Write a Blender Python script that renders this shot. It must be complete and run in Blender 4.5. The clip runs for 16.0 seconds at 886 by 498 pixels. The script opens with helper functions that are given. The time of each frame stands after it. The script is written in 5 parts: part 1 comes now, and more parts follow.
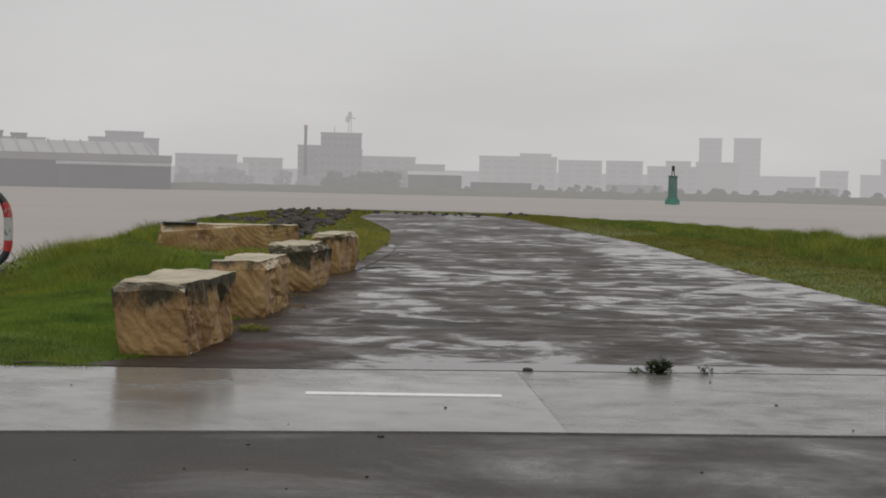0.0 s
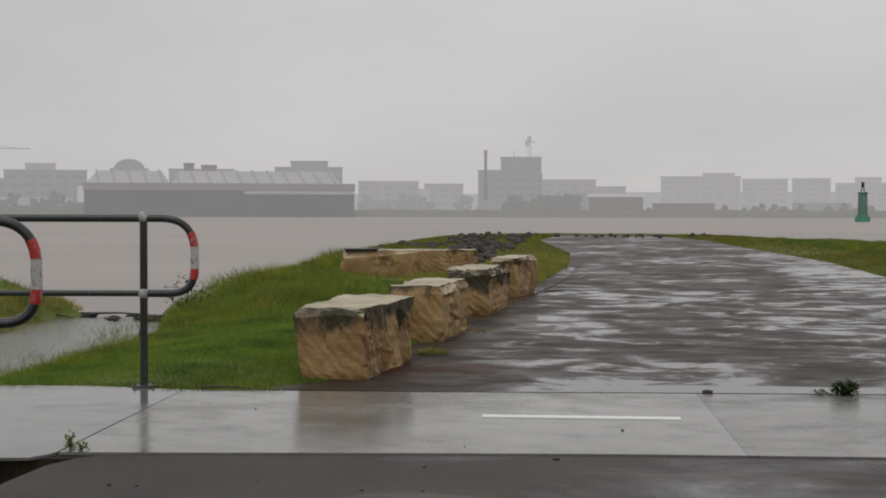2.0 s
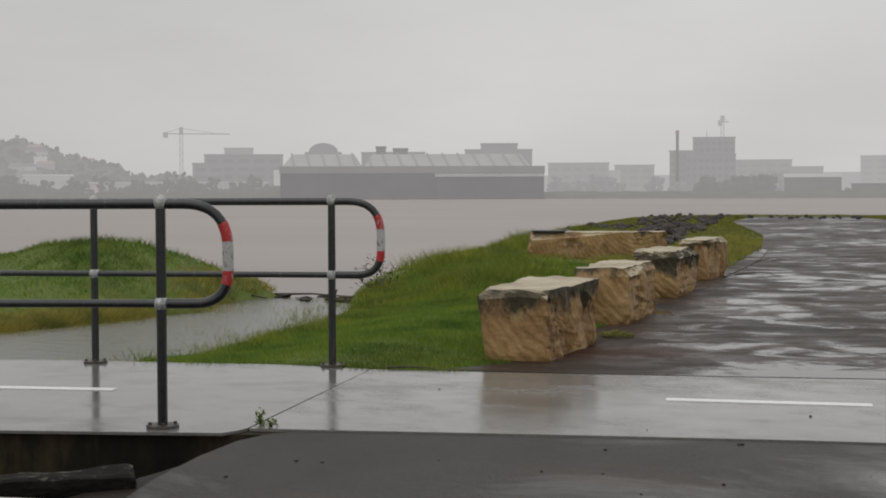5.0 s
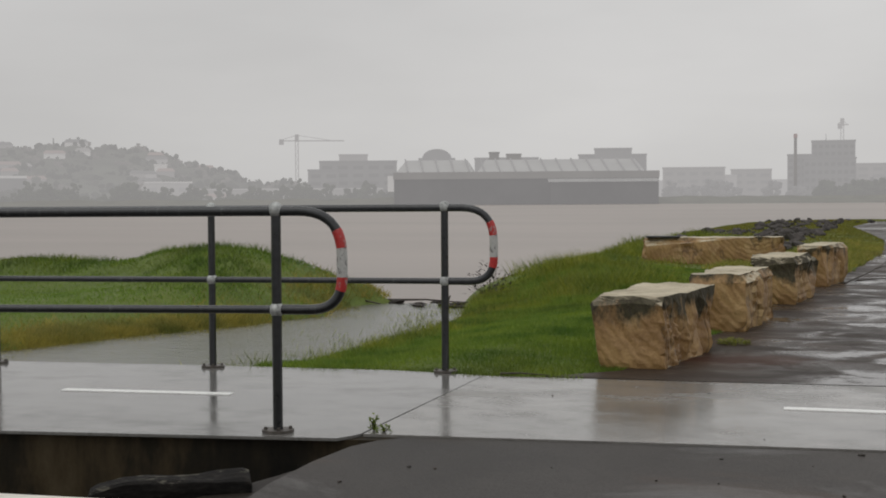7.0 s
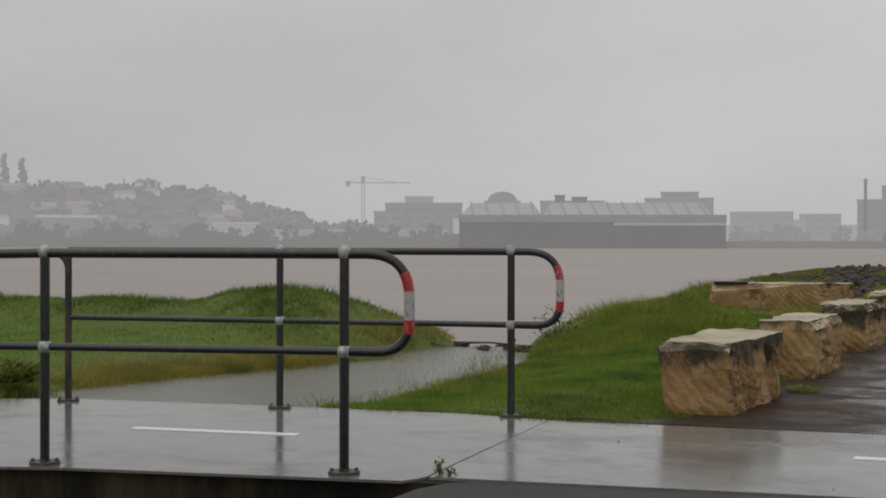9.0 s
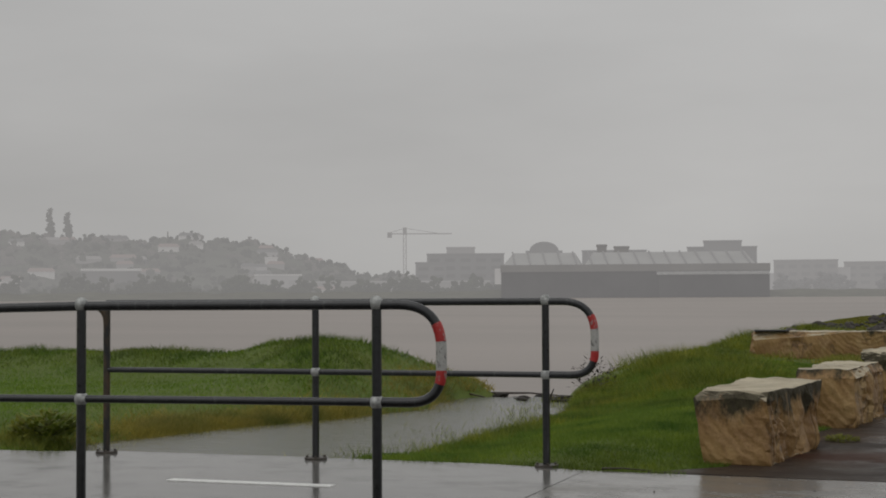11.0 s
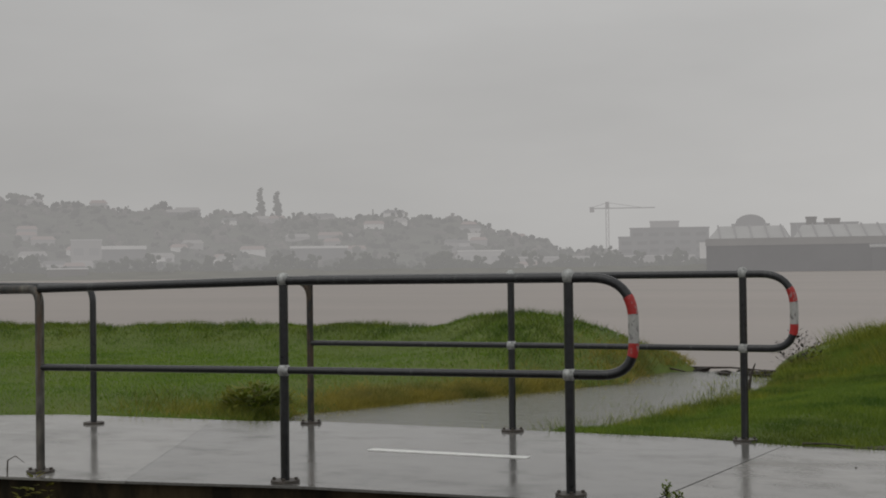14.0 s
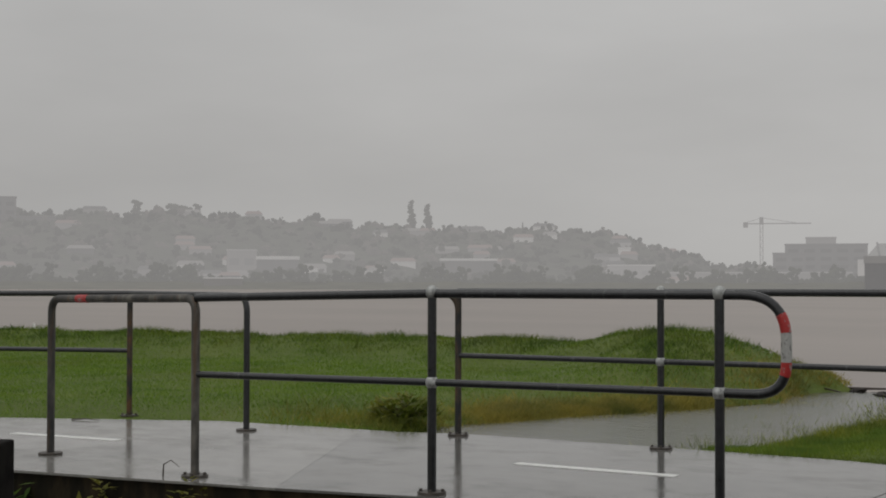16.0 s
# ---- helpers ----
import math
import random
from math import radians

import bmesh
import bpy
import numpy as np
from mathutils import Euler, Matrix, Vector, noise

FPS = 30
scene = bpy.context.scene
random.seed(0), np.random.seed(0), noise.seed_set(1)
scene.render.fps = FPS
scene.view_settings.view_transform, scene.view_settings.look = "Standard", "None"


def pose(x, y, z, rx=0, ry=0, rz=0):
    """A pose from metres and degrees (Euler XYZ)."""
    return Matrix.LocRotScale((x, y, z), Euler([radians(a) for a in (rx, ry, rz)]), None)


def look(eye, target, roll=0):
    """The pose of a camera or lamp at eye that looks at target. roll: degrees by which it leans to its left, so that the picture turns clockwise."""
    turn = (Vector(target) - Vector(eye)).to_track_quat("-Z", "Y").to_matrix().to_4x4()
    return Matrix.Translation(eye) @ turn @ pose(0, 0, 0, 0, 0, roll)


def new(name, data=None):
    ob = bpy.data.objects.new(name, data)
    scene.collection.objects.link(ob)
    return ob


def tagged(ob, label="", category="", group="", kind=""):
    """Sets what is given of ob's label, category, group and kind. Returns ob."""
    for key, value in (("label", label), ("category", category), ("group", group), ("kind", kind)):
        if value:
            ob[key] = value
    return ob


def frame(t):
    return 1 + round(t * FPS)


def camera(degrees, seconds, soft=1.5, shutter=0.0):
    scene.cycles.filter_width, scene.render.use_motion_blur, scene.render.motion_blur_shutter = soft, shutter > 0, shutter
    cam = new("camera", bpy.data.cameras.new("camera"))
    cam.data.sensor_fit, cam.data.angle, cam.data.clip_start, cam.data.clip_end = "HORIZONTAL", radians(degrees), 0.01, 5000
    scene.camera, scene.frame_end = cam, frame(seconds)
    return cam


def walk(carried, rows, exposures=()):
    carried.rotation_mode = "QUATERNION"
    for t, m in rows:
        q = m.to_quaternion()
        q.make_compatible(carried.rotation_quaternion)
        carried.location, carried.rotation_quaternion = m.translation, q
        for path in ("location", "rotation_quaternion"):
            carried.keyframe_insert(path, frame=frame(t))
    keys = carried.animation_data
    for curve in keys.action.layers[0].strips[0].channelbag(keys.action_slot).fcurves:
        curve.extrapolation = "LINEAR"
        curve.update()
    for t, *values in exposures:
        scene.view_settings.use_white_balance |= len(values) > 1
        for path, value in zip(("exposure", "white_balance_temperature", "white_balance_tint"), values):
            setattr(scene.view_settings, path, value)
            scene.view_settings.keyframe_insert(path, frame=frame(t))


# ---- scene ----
cam = camera(35.3, 16.0, soft=1.9)
PATH = [
    (0, (0.302, -1.075, 1.025), (0.142, 0.917, 0.943), 1.3),
    (0.5, (0.303, -1.069, 1.022), (0.143, 0.923, 0.941), 0.7),
    (1, (0.3, -1.07, 1.022), (0.108, 0.92, 0.948), 0.7),
    (1.5, (0.319, -1.088, 1.023), (0.027, 0.89, 0.97), 0.7),
    (2, (0.341, -1.083, 1.021), (-0.077, 0.873, 0.97), 0.1),
    (2.5, (0.361, -1.088, 1.022), (-0.086, 0.861, 0.957), -0.1),
    (3, (0.38, -1.12, 1.022), (-0.139, 0.81, 0.939), -0.1),
    (3.5, (0.373, -1.083, 1.022), (-0.19, 0.834, 0.929), -0.4),
    (4, (0.381, -1.084, 1.021), (-0.224, 0.82, 0.937), -0.5),
    (6.5, (0.382, -1.095, 1.027), (-0.409, 0.74, 0.952), -0.1),
    (7, (0.381, -1.081, 1.027), (-0.449, 0.738, 0.959), -0.4),
    (7.5, (0.386, -1.111, 1.034), (-0.452, 0.704, 0.967), -0.4),
    (8, (0.385, -1.106, 1.026), (-0.491, 0.691, 0.952), -0.6),
    (8.5, (0.385, -1.102, 1.031), (-0.513, 0.684, 0.987), -0.3),
    (9, (0.385, -1.114, 1.035), (-0.529, 0.665, 1.028), 0.1),
    (11.5, (0.468, -1.12, 1.031), (-0.518, 0.618, 1.106), -0.6),
    (12, (0.488, -1.123, 1.027), (-0.521, 0.602, 1.105), -0.7),
    (12.5, (0.479, -1.11, 1.025), (-0.559, 0.599, 1.082), -0.5),
    (13, (0.503, -1.125, 1.018), (-0.609, 0.537, 1.056), -0.7),
    (13.5, (0.51, -1.131, 1.023), (-0.652, 0.496, 1.057), -0.8),
    (14, (0.511, -1.134, 1.024), (-0.699, 0.458, 1.057), -0.7),
    (14.5, (0.515, -1.134, 1.025), (-0.748, 0.416, 1.067), -0.4),
    (15, (0.521, -1.132, 1.026), (-0.783, 0.384, 1.067), -0.0),
    (15.5, (0.523, -1.13, 1.027), (-0.814, 0.357, 1.069), 0.2),
    (16, (0.519, -1.138, 1.028), (-0.854, 0.315, 1.081), 0.1),
]
walk(cam, [(t, look(eye, target, roll)) for t, eye, target, roll in PATH],
     [(0.0, -0.09, 6560, 9.5), (2.0, -0.13, 6560, 9.5), (3.5, -0.02, 6560, 9.5), (4.0, -0.03, 6560, 9.5), (7.0, -0.04, 6590, 9), (8.0, -0.07, 6600, 9), (9.0, -0.22, 6600, 9), (11.5, -0.52, 6610, 8.5), (12.0, -0.58, 6610, 8.5), (12.5, -0.52, 6620, 8.5), (13.5, -0.40, 6620, 8.5), (16.0, -0.36, 6620, 8.5)])

# ---- sky and light ----
world = bpy.data.worlds.new("overcast_sky")
scene.world = world
world.use_nodes = True
wt = world.node_tree
wt.nodes.clear()


def wnode(kind, **inputs):
    n = wt.nodes.new(kind)
    for k, v in inputs.items():
        n.inputs[k].default_value = v
    return n


sky = wnode("ShaderNodeTexSky")
sky.sky_type, sky.sun_disc = "NISHITA", False
sky.sun_elevation, sky.sun_rotation = radians(50), radians(200)
grey_sky = wnode("ShaderNodeHueSaturation", Saturation=0.06, Value=0.10)
wt.links.new(sky.outputs[0], grey_sky.inputs["Color"])
coord = wnode("ShaderNodeTexCoord")
split = wnode("ShaderNodeSeparateXYZ")
wt.links.new(coord.outputs["Generated"], split.inputs[0])
lift = wt.nodes.new("ShaderNodeValToRGB")
wt.links.new(split.outputs["Z"], lift.inputs[0])
el = lift.color_ramp.elements
el[0].position, el[0].color = 0.0, (0.585, 0.578, 0.578, 1)
el[1].position, el[1].color = 1.0, (0.86, 0.86, 0.88, 1)
e = el.new(0.09)
e.color = (0.62, 0.614, 0.617, 1)
e = el.new(0.25)
e.color = (0.68, 0.68, 0.69, 1)
stretch = wnode("ShaderNodeMapping")
stretch.inputs["Scale"].default_value = (1.0, 1.0, 3.5)
wt.links.new(coord.outputs["Generated"], stretch.inputs[0])
clouds = wnode("ShaderNodeTexNoise", Scale=2.6, Detail=5.0, Roughness=0.5)
wt.links.new(stretch.outputs[0], clouds.inputs["Vector"])
band = wnode("ShaderNodeMapRange")
for k, v in (("From Min", 0.3), ("From Max", 0.7), ("To Min", 0.90), ("To Max", 1.06)):
    band.inputs[k].default_value = v
wt.links.new(clouds.outputs["Fac"], band.inputs["Value"])
thick = wnode("ShaderNodeMapRange")
for k, v in (("From Min", -0.95), ("From Max", -0.15), ("To Min", 0.85), ("To Max", 1.042)):
    thick.inputs[k].default_value = v
wt.links.new(split.outputs["X"], thick.inputs["Value"])
both_bands = wt.nodes.new("ShaderNodeMath")
both_bands.operation = "MULTIPLY"
wt.links.new(band.outputs[0], both_bands.inputs[0])
wt.links.new(thick.outputs[0], both_bands.inputs[1])
mul = wt.nodes.new("ShaderNodeVectorMath")
mul.operation = "SCALE"
wt.links.new(lift.outputs[0], mul.inputs[0])
wt.links.new(both_bands.outputs[0], mul.inputs["Scale"])
mix = wt.nodes.new("ShaderNodeMixRGB")
mix.inputs[0].default_value = 0.06
wt.links.new(mul.outputs[0], mix.inputs[1])
wt.links.new(grey_sky.outputs[0], mix.inputs[2])
back = wnode("ShaderNodeBackground", Strength=1.0)
wt.links.new(mix.outputs[0], back.inputs[0])
wt.links.new(back.outputs[0], wnode("ShaderNodeOutputWorld").inputs[0])

sun_data = bpy.data.lights.new("sun", "SUN")
sun_data.energy, sun_data.angle, sun_data.color = 0.5, radians(50), (1.0, 0.98, 0.95)
sun = new("sun", sun_data)
sun.matrix_world = look((0, 0, 60), (10, 27, 0))


# ---- materials ----
class Mat:
    """A small builder for node materials."""

    def __init__(self, name, color=(0.5, 0.5, 0.5), rough=0.6, metal=0.0, spec=0.5):
        self.m = bpy.data.materials.new(name)
        self.m.use_nodes = True
        self.t = self.m.node_tree
        self.b = self.t.nodes["Principled BSDF"]
        self.b.inputs["Base Color"].default_value = (*color, 1)
        self.b.inputs["Roughness"].default_value = rough
        self.b.inputs["Metallic"].default_value = metal
        self.b.inputs["Specular IOR Level"].default_value = spec

    def node(self, kind, **inputs):
        n = self.t.nodes.new(kind)
        for k, v in inputs.items():
            n.inputs[k].default_value = v
        return n

    def link(self, a, b):
        self.t.links.new(a, b)

    def coords(self, kind="Object", scale=(1, 1, 1)):
        c, mp = self.node("ShaderNodeTexCoord"), self.node("ShaderNodeMapping")
        mp.inputs["Scale"].default_value = scale
        self.link(c.outputs[kind], mp.inputs[0])
        return mp.outputs[0]

    def world_xyz(self, scale=(1, 1, 1)):
        g, mp = self.node("ShaderNodeNewGeometry"), self.node("ShaderNodeMapping")
        mp.inputs["Scale"].default_value = scale
        self.link(g.outputs["Position"], mp.inputs[0])
        return mp.outputs[0]

    def noise(self, vec, scale, detail=4.0, rough=0.55, distort=0.0):
        n = self.node("ShaderNodeTexNoise", Scale=scale, Detail=detail, Roughness=rough, Distortion=distort)
        self.link(vec, n.inputs["Vector"])
        return n.outputs["Fac"]

    def ramp(self, fac, *stops):
        r = self.node("ShaderNodeValToRGB")
        els = r.color_ramp.elements
        while len(els) < len(stops):
            els.new(0.5)
        for e, (p, c) in zip(els, stops):
            e.position = p
            e.color = (*c, 1) if isinstance(c, tuple) else (c, c, c, 1)
        self.link(fac, r.inputs[0])
        return r.outputs[0]

    def mixc(self, fac, a, b, mode="MIX"):
        n = self.node("ShaderNodeMixRGB")
        n.blend_type = mode
        for slot, v in zip((0, 1, 2), (fac, a, b)):
            if isinstance(v, (int, float)):
                n.inputs[slot].default_value = v if slot == 0 else (v, v, v, 1)
            elif isinstance(v, tuple):
                n.inputs[slot].default_value = (*v, 1)
            else:
                self.link(v, n.inputs[slot])
        return n.outputs[0]

    def math(self, op, a, b=0.0):
        n = self.node("ShaderNodeMath")
        n.operation = op
        for slot, v in zip((0, 1), (a, b)):
            if isinstance(v, (int, float)):
                n.inputs[slot].default_value = v
            else:
                self.link(v, n.inputs[slot])
        return n.outputs[0]

    def step(self, val, a, b):
        """A smooth step from 0 at a to 1 at b."""
        n = self.node("ShaderNodeMapRange")
        n.interpolation_type = "SMOOTHSTEP"
        lo, hi = min(a, b), max(a, b)
        for k, w in (("From Min", lo), ("From Max", hi), ("To Min", 0.0 if a < b else 1.0), ("To Max", 1.0 if a < b else 0.0)):
            n.inputs[k].default_value = w
        self.link(val, n.inputs["Value"])
        return n.outputs[0]

    def color(self, out):
        self.link(out, self.b.inputs["Base Color"])

    def rough(self, out):
        self.link(out, self.b.inputs["Roughness"])

    def bump(self, out, strength=0.3, dist=0.01):
        n = self.node("ShaderNodeBump", Strength=strength, Distance=dist)
        self.link(out, n.inputs["Height"])
        self.link(n.outputs[0], self.b.inputs["Normal"])


def wet_asphalt(name, dry, low, high, scale, stretch, spec=0.34, drains=None):
    """Asphalt under a film of water that gathers in shallow, streaky puddles."""
    m = Mat(name, rough=0.4)
    v = m.world_xyz()
    fine = m.noise(m.world_xyz(stretch), scale, 8.0, 0.66, 0.5)
    streak = m.noise(m.world_xyz((0.5, 1.3, 1)), 1.5, 6.0, 0.6, 0.3)
    broad = m.noise(m.world_xyz((0.7, 0.45, 1)), 0.30, 3.0, 0.5)
    puddle = m.math("ADD", m.math("MULTIPLY", fine, 0.44), m.math("MULTIPLY", broad, 0.34))
    puddle = m.math("ADD", puddle, m.math("MULTIPLY", streak, 0.22))
    if drains is not None:   # it sheds its water on this side of x
        sep = m.node("ShaderNodeSeparateXYZ")
        m.link(v, sep.inputs[0])
        puddle = m.math("SUBTRACT", puddle, m.math("MULTIPLY", m.step(sep.outputs["X"], drains + 1.2, drains), 0.10))
    wet = m.ramp(puddle, (low, 0.0), (low * 0.45 + high * 0.55, 0.35), (high, 1.0))
    grain = m.noise(v, 90.0, 3.0)
    stone = m.ramp(grain, (0.3, tuple(c * 0.5 for c in dry)), (0.75, tuple(c * 1.6 for c in dry)))
    patch = m.noise(v, 0.6, 6.0, 0.65)
    base = m.mixc(m.ramp(patch, (0.38, 0.0), (0.62, 0.8)), stone, tuple(c * 0.45 for c in dry))
    silt = m.noise(m.world_xyz((0.7, 1.6, 1)), 1.1, 6.0, 0.65)
    base = m.mixc(m.ramp(silt, (0.56, 0.0), (0.70, 0.55)), base, (dry[0] * 1.25, dry[1] * 0.95, dry[2] * 0.75))
    m.color(m.mixc(wet, base, (0.036, 0.031, 0.028)))
    m.rough(m.ramp(wet, (0.0, 0.54), (0.4, 0.30), (1.0, 0.09)))
    m.link(m.ramp(wet, (0.0, spec), (1.0, 0.5)), m.b.inputs["Specular IOR Level"])
    relief = m.mixc(wet, grain, 0.5)
    ripple = m.noise(m.world_xyz((1, 0.6, 1)), 22.0, 2.0)
    m.bump(m.mixc(0.2, relief, ripple), 0.5, 0.009)
    return m.m


def wet_concrete(name, tone, smooth=1.0):
    m = Mat(name, rough=0.2)
    v = m.world_xyz()
    grain, blotch, film = m.noise(v, 60.0, 4.0), m.noise(v, 1.1, 6.0, 0.6), m.noise(m.world_xyz((0.6, 1.4, 1)), 0.9, 5.0, 0.6)
    smudge = m.noise(m.world_xyz((0.9, 1.2, 1)), 4.0, 6.0, 0.65)
    blotch = m.math("ADD", m.math("MULTIPLY", blotch, 0.6), m.math("MULTIPLY", smudge, 0.4))
    base = m.ramp(blotch, (0.34, tuple(c * 0.55 for c in tone)), (0.66, tuple(c * 1.25 for c in tone)))
    info = m.node("ShaderNodeObjectInfo")
    base = m.mixc(m.math("MULTIPLY", info.outputs["Random"], 0.30), base, tuple(c * 0.6 for c in tone))
    wash = m.noise(m.world_xyz((0.8, 1.3, 1)), 1.5, 7.0, 0.66, 0.8)
    base = m.mixc(m.ramp(wash, (0.54, 0.0), (0.70, 0.7)), base, (0.075, 0.066, 0.055))
    m.color(m.mixc(0.18, base, m.ramp(grain, (0.3, 0.06), (0.7, 0.36))))
    m.rough(m.ramp(m.mixc(0.45, film, smudge), (0.34, 0.29 * smooth), (0.50, 0.13 * smooth), (0.64, 0.06 * smooth)))
    m.bump(m.mixc(0.5, grain, smudge), 0.10 * smooth * smooth, 0.006)
    return m.m


def patched_asphalt():
    """Old patched asphalt: damp and brown where it drains, with crisp-edged puddles in its hollows."""
    m = Mat("wet_patched_asphalt", rough=0.5)
    v = m.world_xyz()
    sep = m.node("ShaderNodeSeparateXYZ")
    m.link(v, sep.inputs[0])
    px, py = sep.outputs["X"], sep.outputs["Y"]
    ragged = m.noise(m.world_xyz((0.8, 0.8, 1)), 2.3, 9.0, 0.66, 0.5)
    broad = m.noise(m.world_xyz((1.0, 0.55, 1)), 0.42, 3.0, 0.5)
    level = m.math("ADD", m.math("MULTIPLY", ragged, 0.62), m.math("MULTIPLY", broad, 0.38))
    # the drive falls towards its verge and towards its far end; its middle is crowned
    verge = m.math("MULTIPLY", m.step(px, 0.6, 2.0), m.step(py, 10.2, 12.5))
    crown = m.math("MULTIPLY", m.math("MULTIPLY", m.step(px, -0.95, -0.45), m.step(px, 0.9, 0.4)), m.math("MULTIPLY", m.step(py, 7.9, 9.2), m.step(py, 17.0, 13.0)))
    toe = m.step(px, -1.35, -1.85)
    level = m.math("ADD", level, m.math("MULTIPLY", verge, 0.030))
    level = m.math("ADD", level, m.math("MULTIPLY", m.math("MULTIPLY", m.step(py, 15.0, 20.0), m.step(px, 1.6, 0.6)), -0.028))
    level = m.math("SUBTRACT", level, m.math("MULTIPLY", crown, 0.036))
    level = m.math("SUBTRACT", level, m.math("MULTIPLY", m.math("MULTIPLY", toe, m.step(py, 14.0, 10.0)), 0.045))
    level = m.math("ADD", level, m.math("MULTIPLY", m.step(py, 9.0, 8.0), 0.002))
    # a shallow dip beside the stones; silted high ground in the near corner of the verge
    dip = m.math("MULTIPLY", m.math("MULTIPLY", m.step(px, -0.4, -0.8), m.step(px, -1.9, -1.5)), m.math("MULTIPLY", m.step(py, 7.6, 8.6), m.step(py, 17.0, 13.0)))
    level = m.math("ADD", level, m.math("MULTIPLY", dip, 0.015))
    corner = m.math("MULTIPLY", m.step(px, 2.0, 2.8), m.step(py, 14.5, 12.5))
    level = m.math("SUBTRACT", level, m.math("MULTIPLY", corner, 0.050))
    gutter = m.math("SUBTRACT", py, m.math("ADD", m.math("MULTIPLY", px, 0.167), 6.92))
    gutter = m.math("ADD", gutter, m.math("MULTIPLY", m.math("SUBTRACT", ragged, 0.5), 0.6))
    level = m.math("ADD", level, m.math("MULTIPLY", m.math("MULTIPLY", m.step(gutter, 0.42, 0.22), m.step(px, -1.3, -0.3)), 0.13))
    wet = m.ramp(level, (0.450, 0.0), (0.500, 0.15), (0.522, 0.50), (0.558, 1.0))
    grain = m.noise(v, 90.0, 3.0)
    dry = (0.052, 0.040, 0.032)
    stone = m.ramp(grain, (0.3, tuple(c * 0.5 for c in dry)), (0.75, tuple(c * 1.6 for c in dry)))
    patch = m.noise(v, 0.7, 7.0, 0.68)
    base = m.mixc(m.ramp(patch, (0.40, 0.0), (0.60, 0.8)), stone, tuple(c * 0.45 for c in dry))
    silt = m.noise(m.world_xyz((0.8, 1.0, 1)), 1.1, 6.0, 0.65)
    base = m.mixc(m.ramp(silt, (0.52, 0.0), (0.66, 0.6)), base, (0.066, 0.042, 0.028))
    # red-brown silt washed out beside the first stone
    dx, dy = m.math("ADD", px, 1.62), m.math("ADD", py, -7.80)
    off = m.math("SQRT", m.math("ADD", m.math("MULTIPLY", dx, dx), m.math("MULTIPLY", m.math("MULTIPLY", dy, dy), 1.6)))
    off = m.math("ADD", off, m.math("MULTIPLY", m.math("SUBTRACT", ragged, 0.5), 1.6))
    base = m.mixc(m.math("MULTIPLY", m.step(off, 0.62, 0.18), 0.85), base, (0.050, 0.019, 0.010))
    m.color(m.mixc(wet, base, (0.036, 0.031, 0.028)))
    sheen = m.ramp(m.noise(m.world_xyz((0.8, 1.5, 1)), 1.6, 6.0, 0.6), (0.36, 0.58), (0.62, 0.36))
    m.rough(m.mixc(wet, sheen, 0.12))
    m.link(m.ramp(wet, (0.0, 0.06), (0.3, 0.2), (1.0, 0.5)), m.b.inputs["Specular IOR Level"])
    ripple = m.noise(m.world_xyz((1, 0.6, 1)), 22.0, 2.0)
    m.bump(m.mixc(0.2, m.mixc(wet, grain, 0.5), ripple), 0.5, 0.009)
    return m.m


ASPHALT_DRIVE = patched_asphalt()
ASPHALT_FORE = wet_asphalt("wet_plain_asphalt", (0.058, 0.051, 0.046), 0.455, 0.575, 1.1, (0.7, 1.0, 1), 0.17, -1.7)
ASPHALT_DAMP = wet_asphalt("damp_plain_asphalt", (0.027, 0.022, 0.018), 0.66, 0.80, 1.1, (0.7, 1.0, 1), 0.10)
CONCRETE = wet_concrete("wet_path_concrete", (0.164, 0.159, 0.147))
CONCRETE_ROUGH = wet_concrete("wet_brushed_concrete", (0.205, 0.195, 0.176), 1.35)
CONCRETE_WORN = wet_concrete("worn_dirty_concrete", (0.140, 0.131, 0.116), 1.9)
CONCRETE_PALE = wet_concrete("newer_pale_concrete", (0.275, 0.266, 0.246))


def stained_concrete():
    m = Mat("algae_stained_concrete", rough=0.7, spec=0.2)
    v = m.world_xyz((1, 1, 0.35))
    streak = m.noise(v, 3.0, 7.0, 0.68)
    m.color(m.ramp(streak, (0.30, (0.003, 0.003, 0.002)), (0.46, (0.014, 0.011, 0.006)), (0.58, (0.044, 0.032, 0.016)), (0.74, (0.075, 0.058, 0.034))))
    m.bump(m.noise(m.world_xyz(), 30.0), 0.4, 0.01)
    return m.m


STAINED = stained_concrete()


def plain(name, color, rough=0.6, metal=0.0, vary=0.25, scale=6.0, bump=0.1, spec=0.5):
    m = Mat(name, color, rough, metal, spec)
    n = m.noise(m.world_xyz(), scale, 6.0, 0.6)
    m.color(m.ramp(n, (0.3, tuple(c * (1 - vary) for c in color)), (0.7, tuple(min(1, c * (1 + vary)) for c in color))))
    if bump:
        m.bump(m.noise(m.world_xyz(), scale * 8), bump, 0.004)
    return m.m


def galvanised():
    m = Mat("weathered_galvanised_steel", rough=0.42, metal=0.35)
    v = m.world_xyz()
    spangle, drip = m.noise(v, 38.0, 3.0), m.noise(m.world_xyz((30, 30, 1.5)), 1.0, 4.0)
    base = m.ramp(spangle, (0.3, (0.011, 0.012, 0.0135)), (0.7, (0.022, 0.024, 0.0265)))
    m.color(m.mixc(m.ramp(drip, (0.6, 0.0), (0.75, 0.35)), base, (0.16, 0.165, 0.165)))
    m.rough(m.ramp(spangle, (0.3, 0.27), (0.7, 0.38)))
    m.b.inputs["Coat Weight"].default_value = 0.5
    m.b.inputs["Coat Roughness"].default_value = 0.16
    return m.m


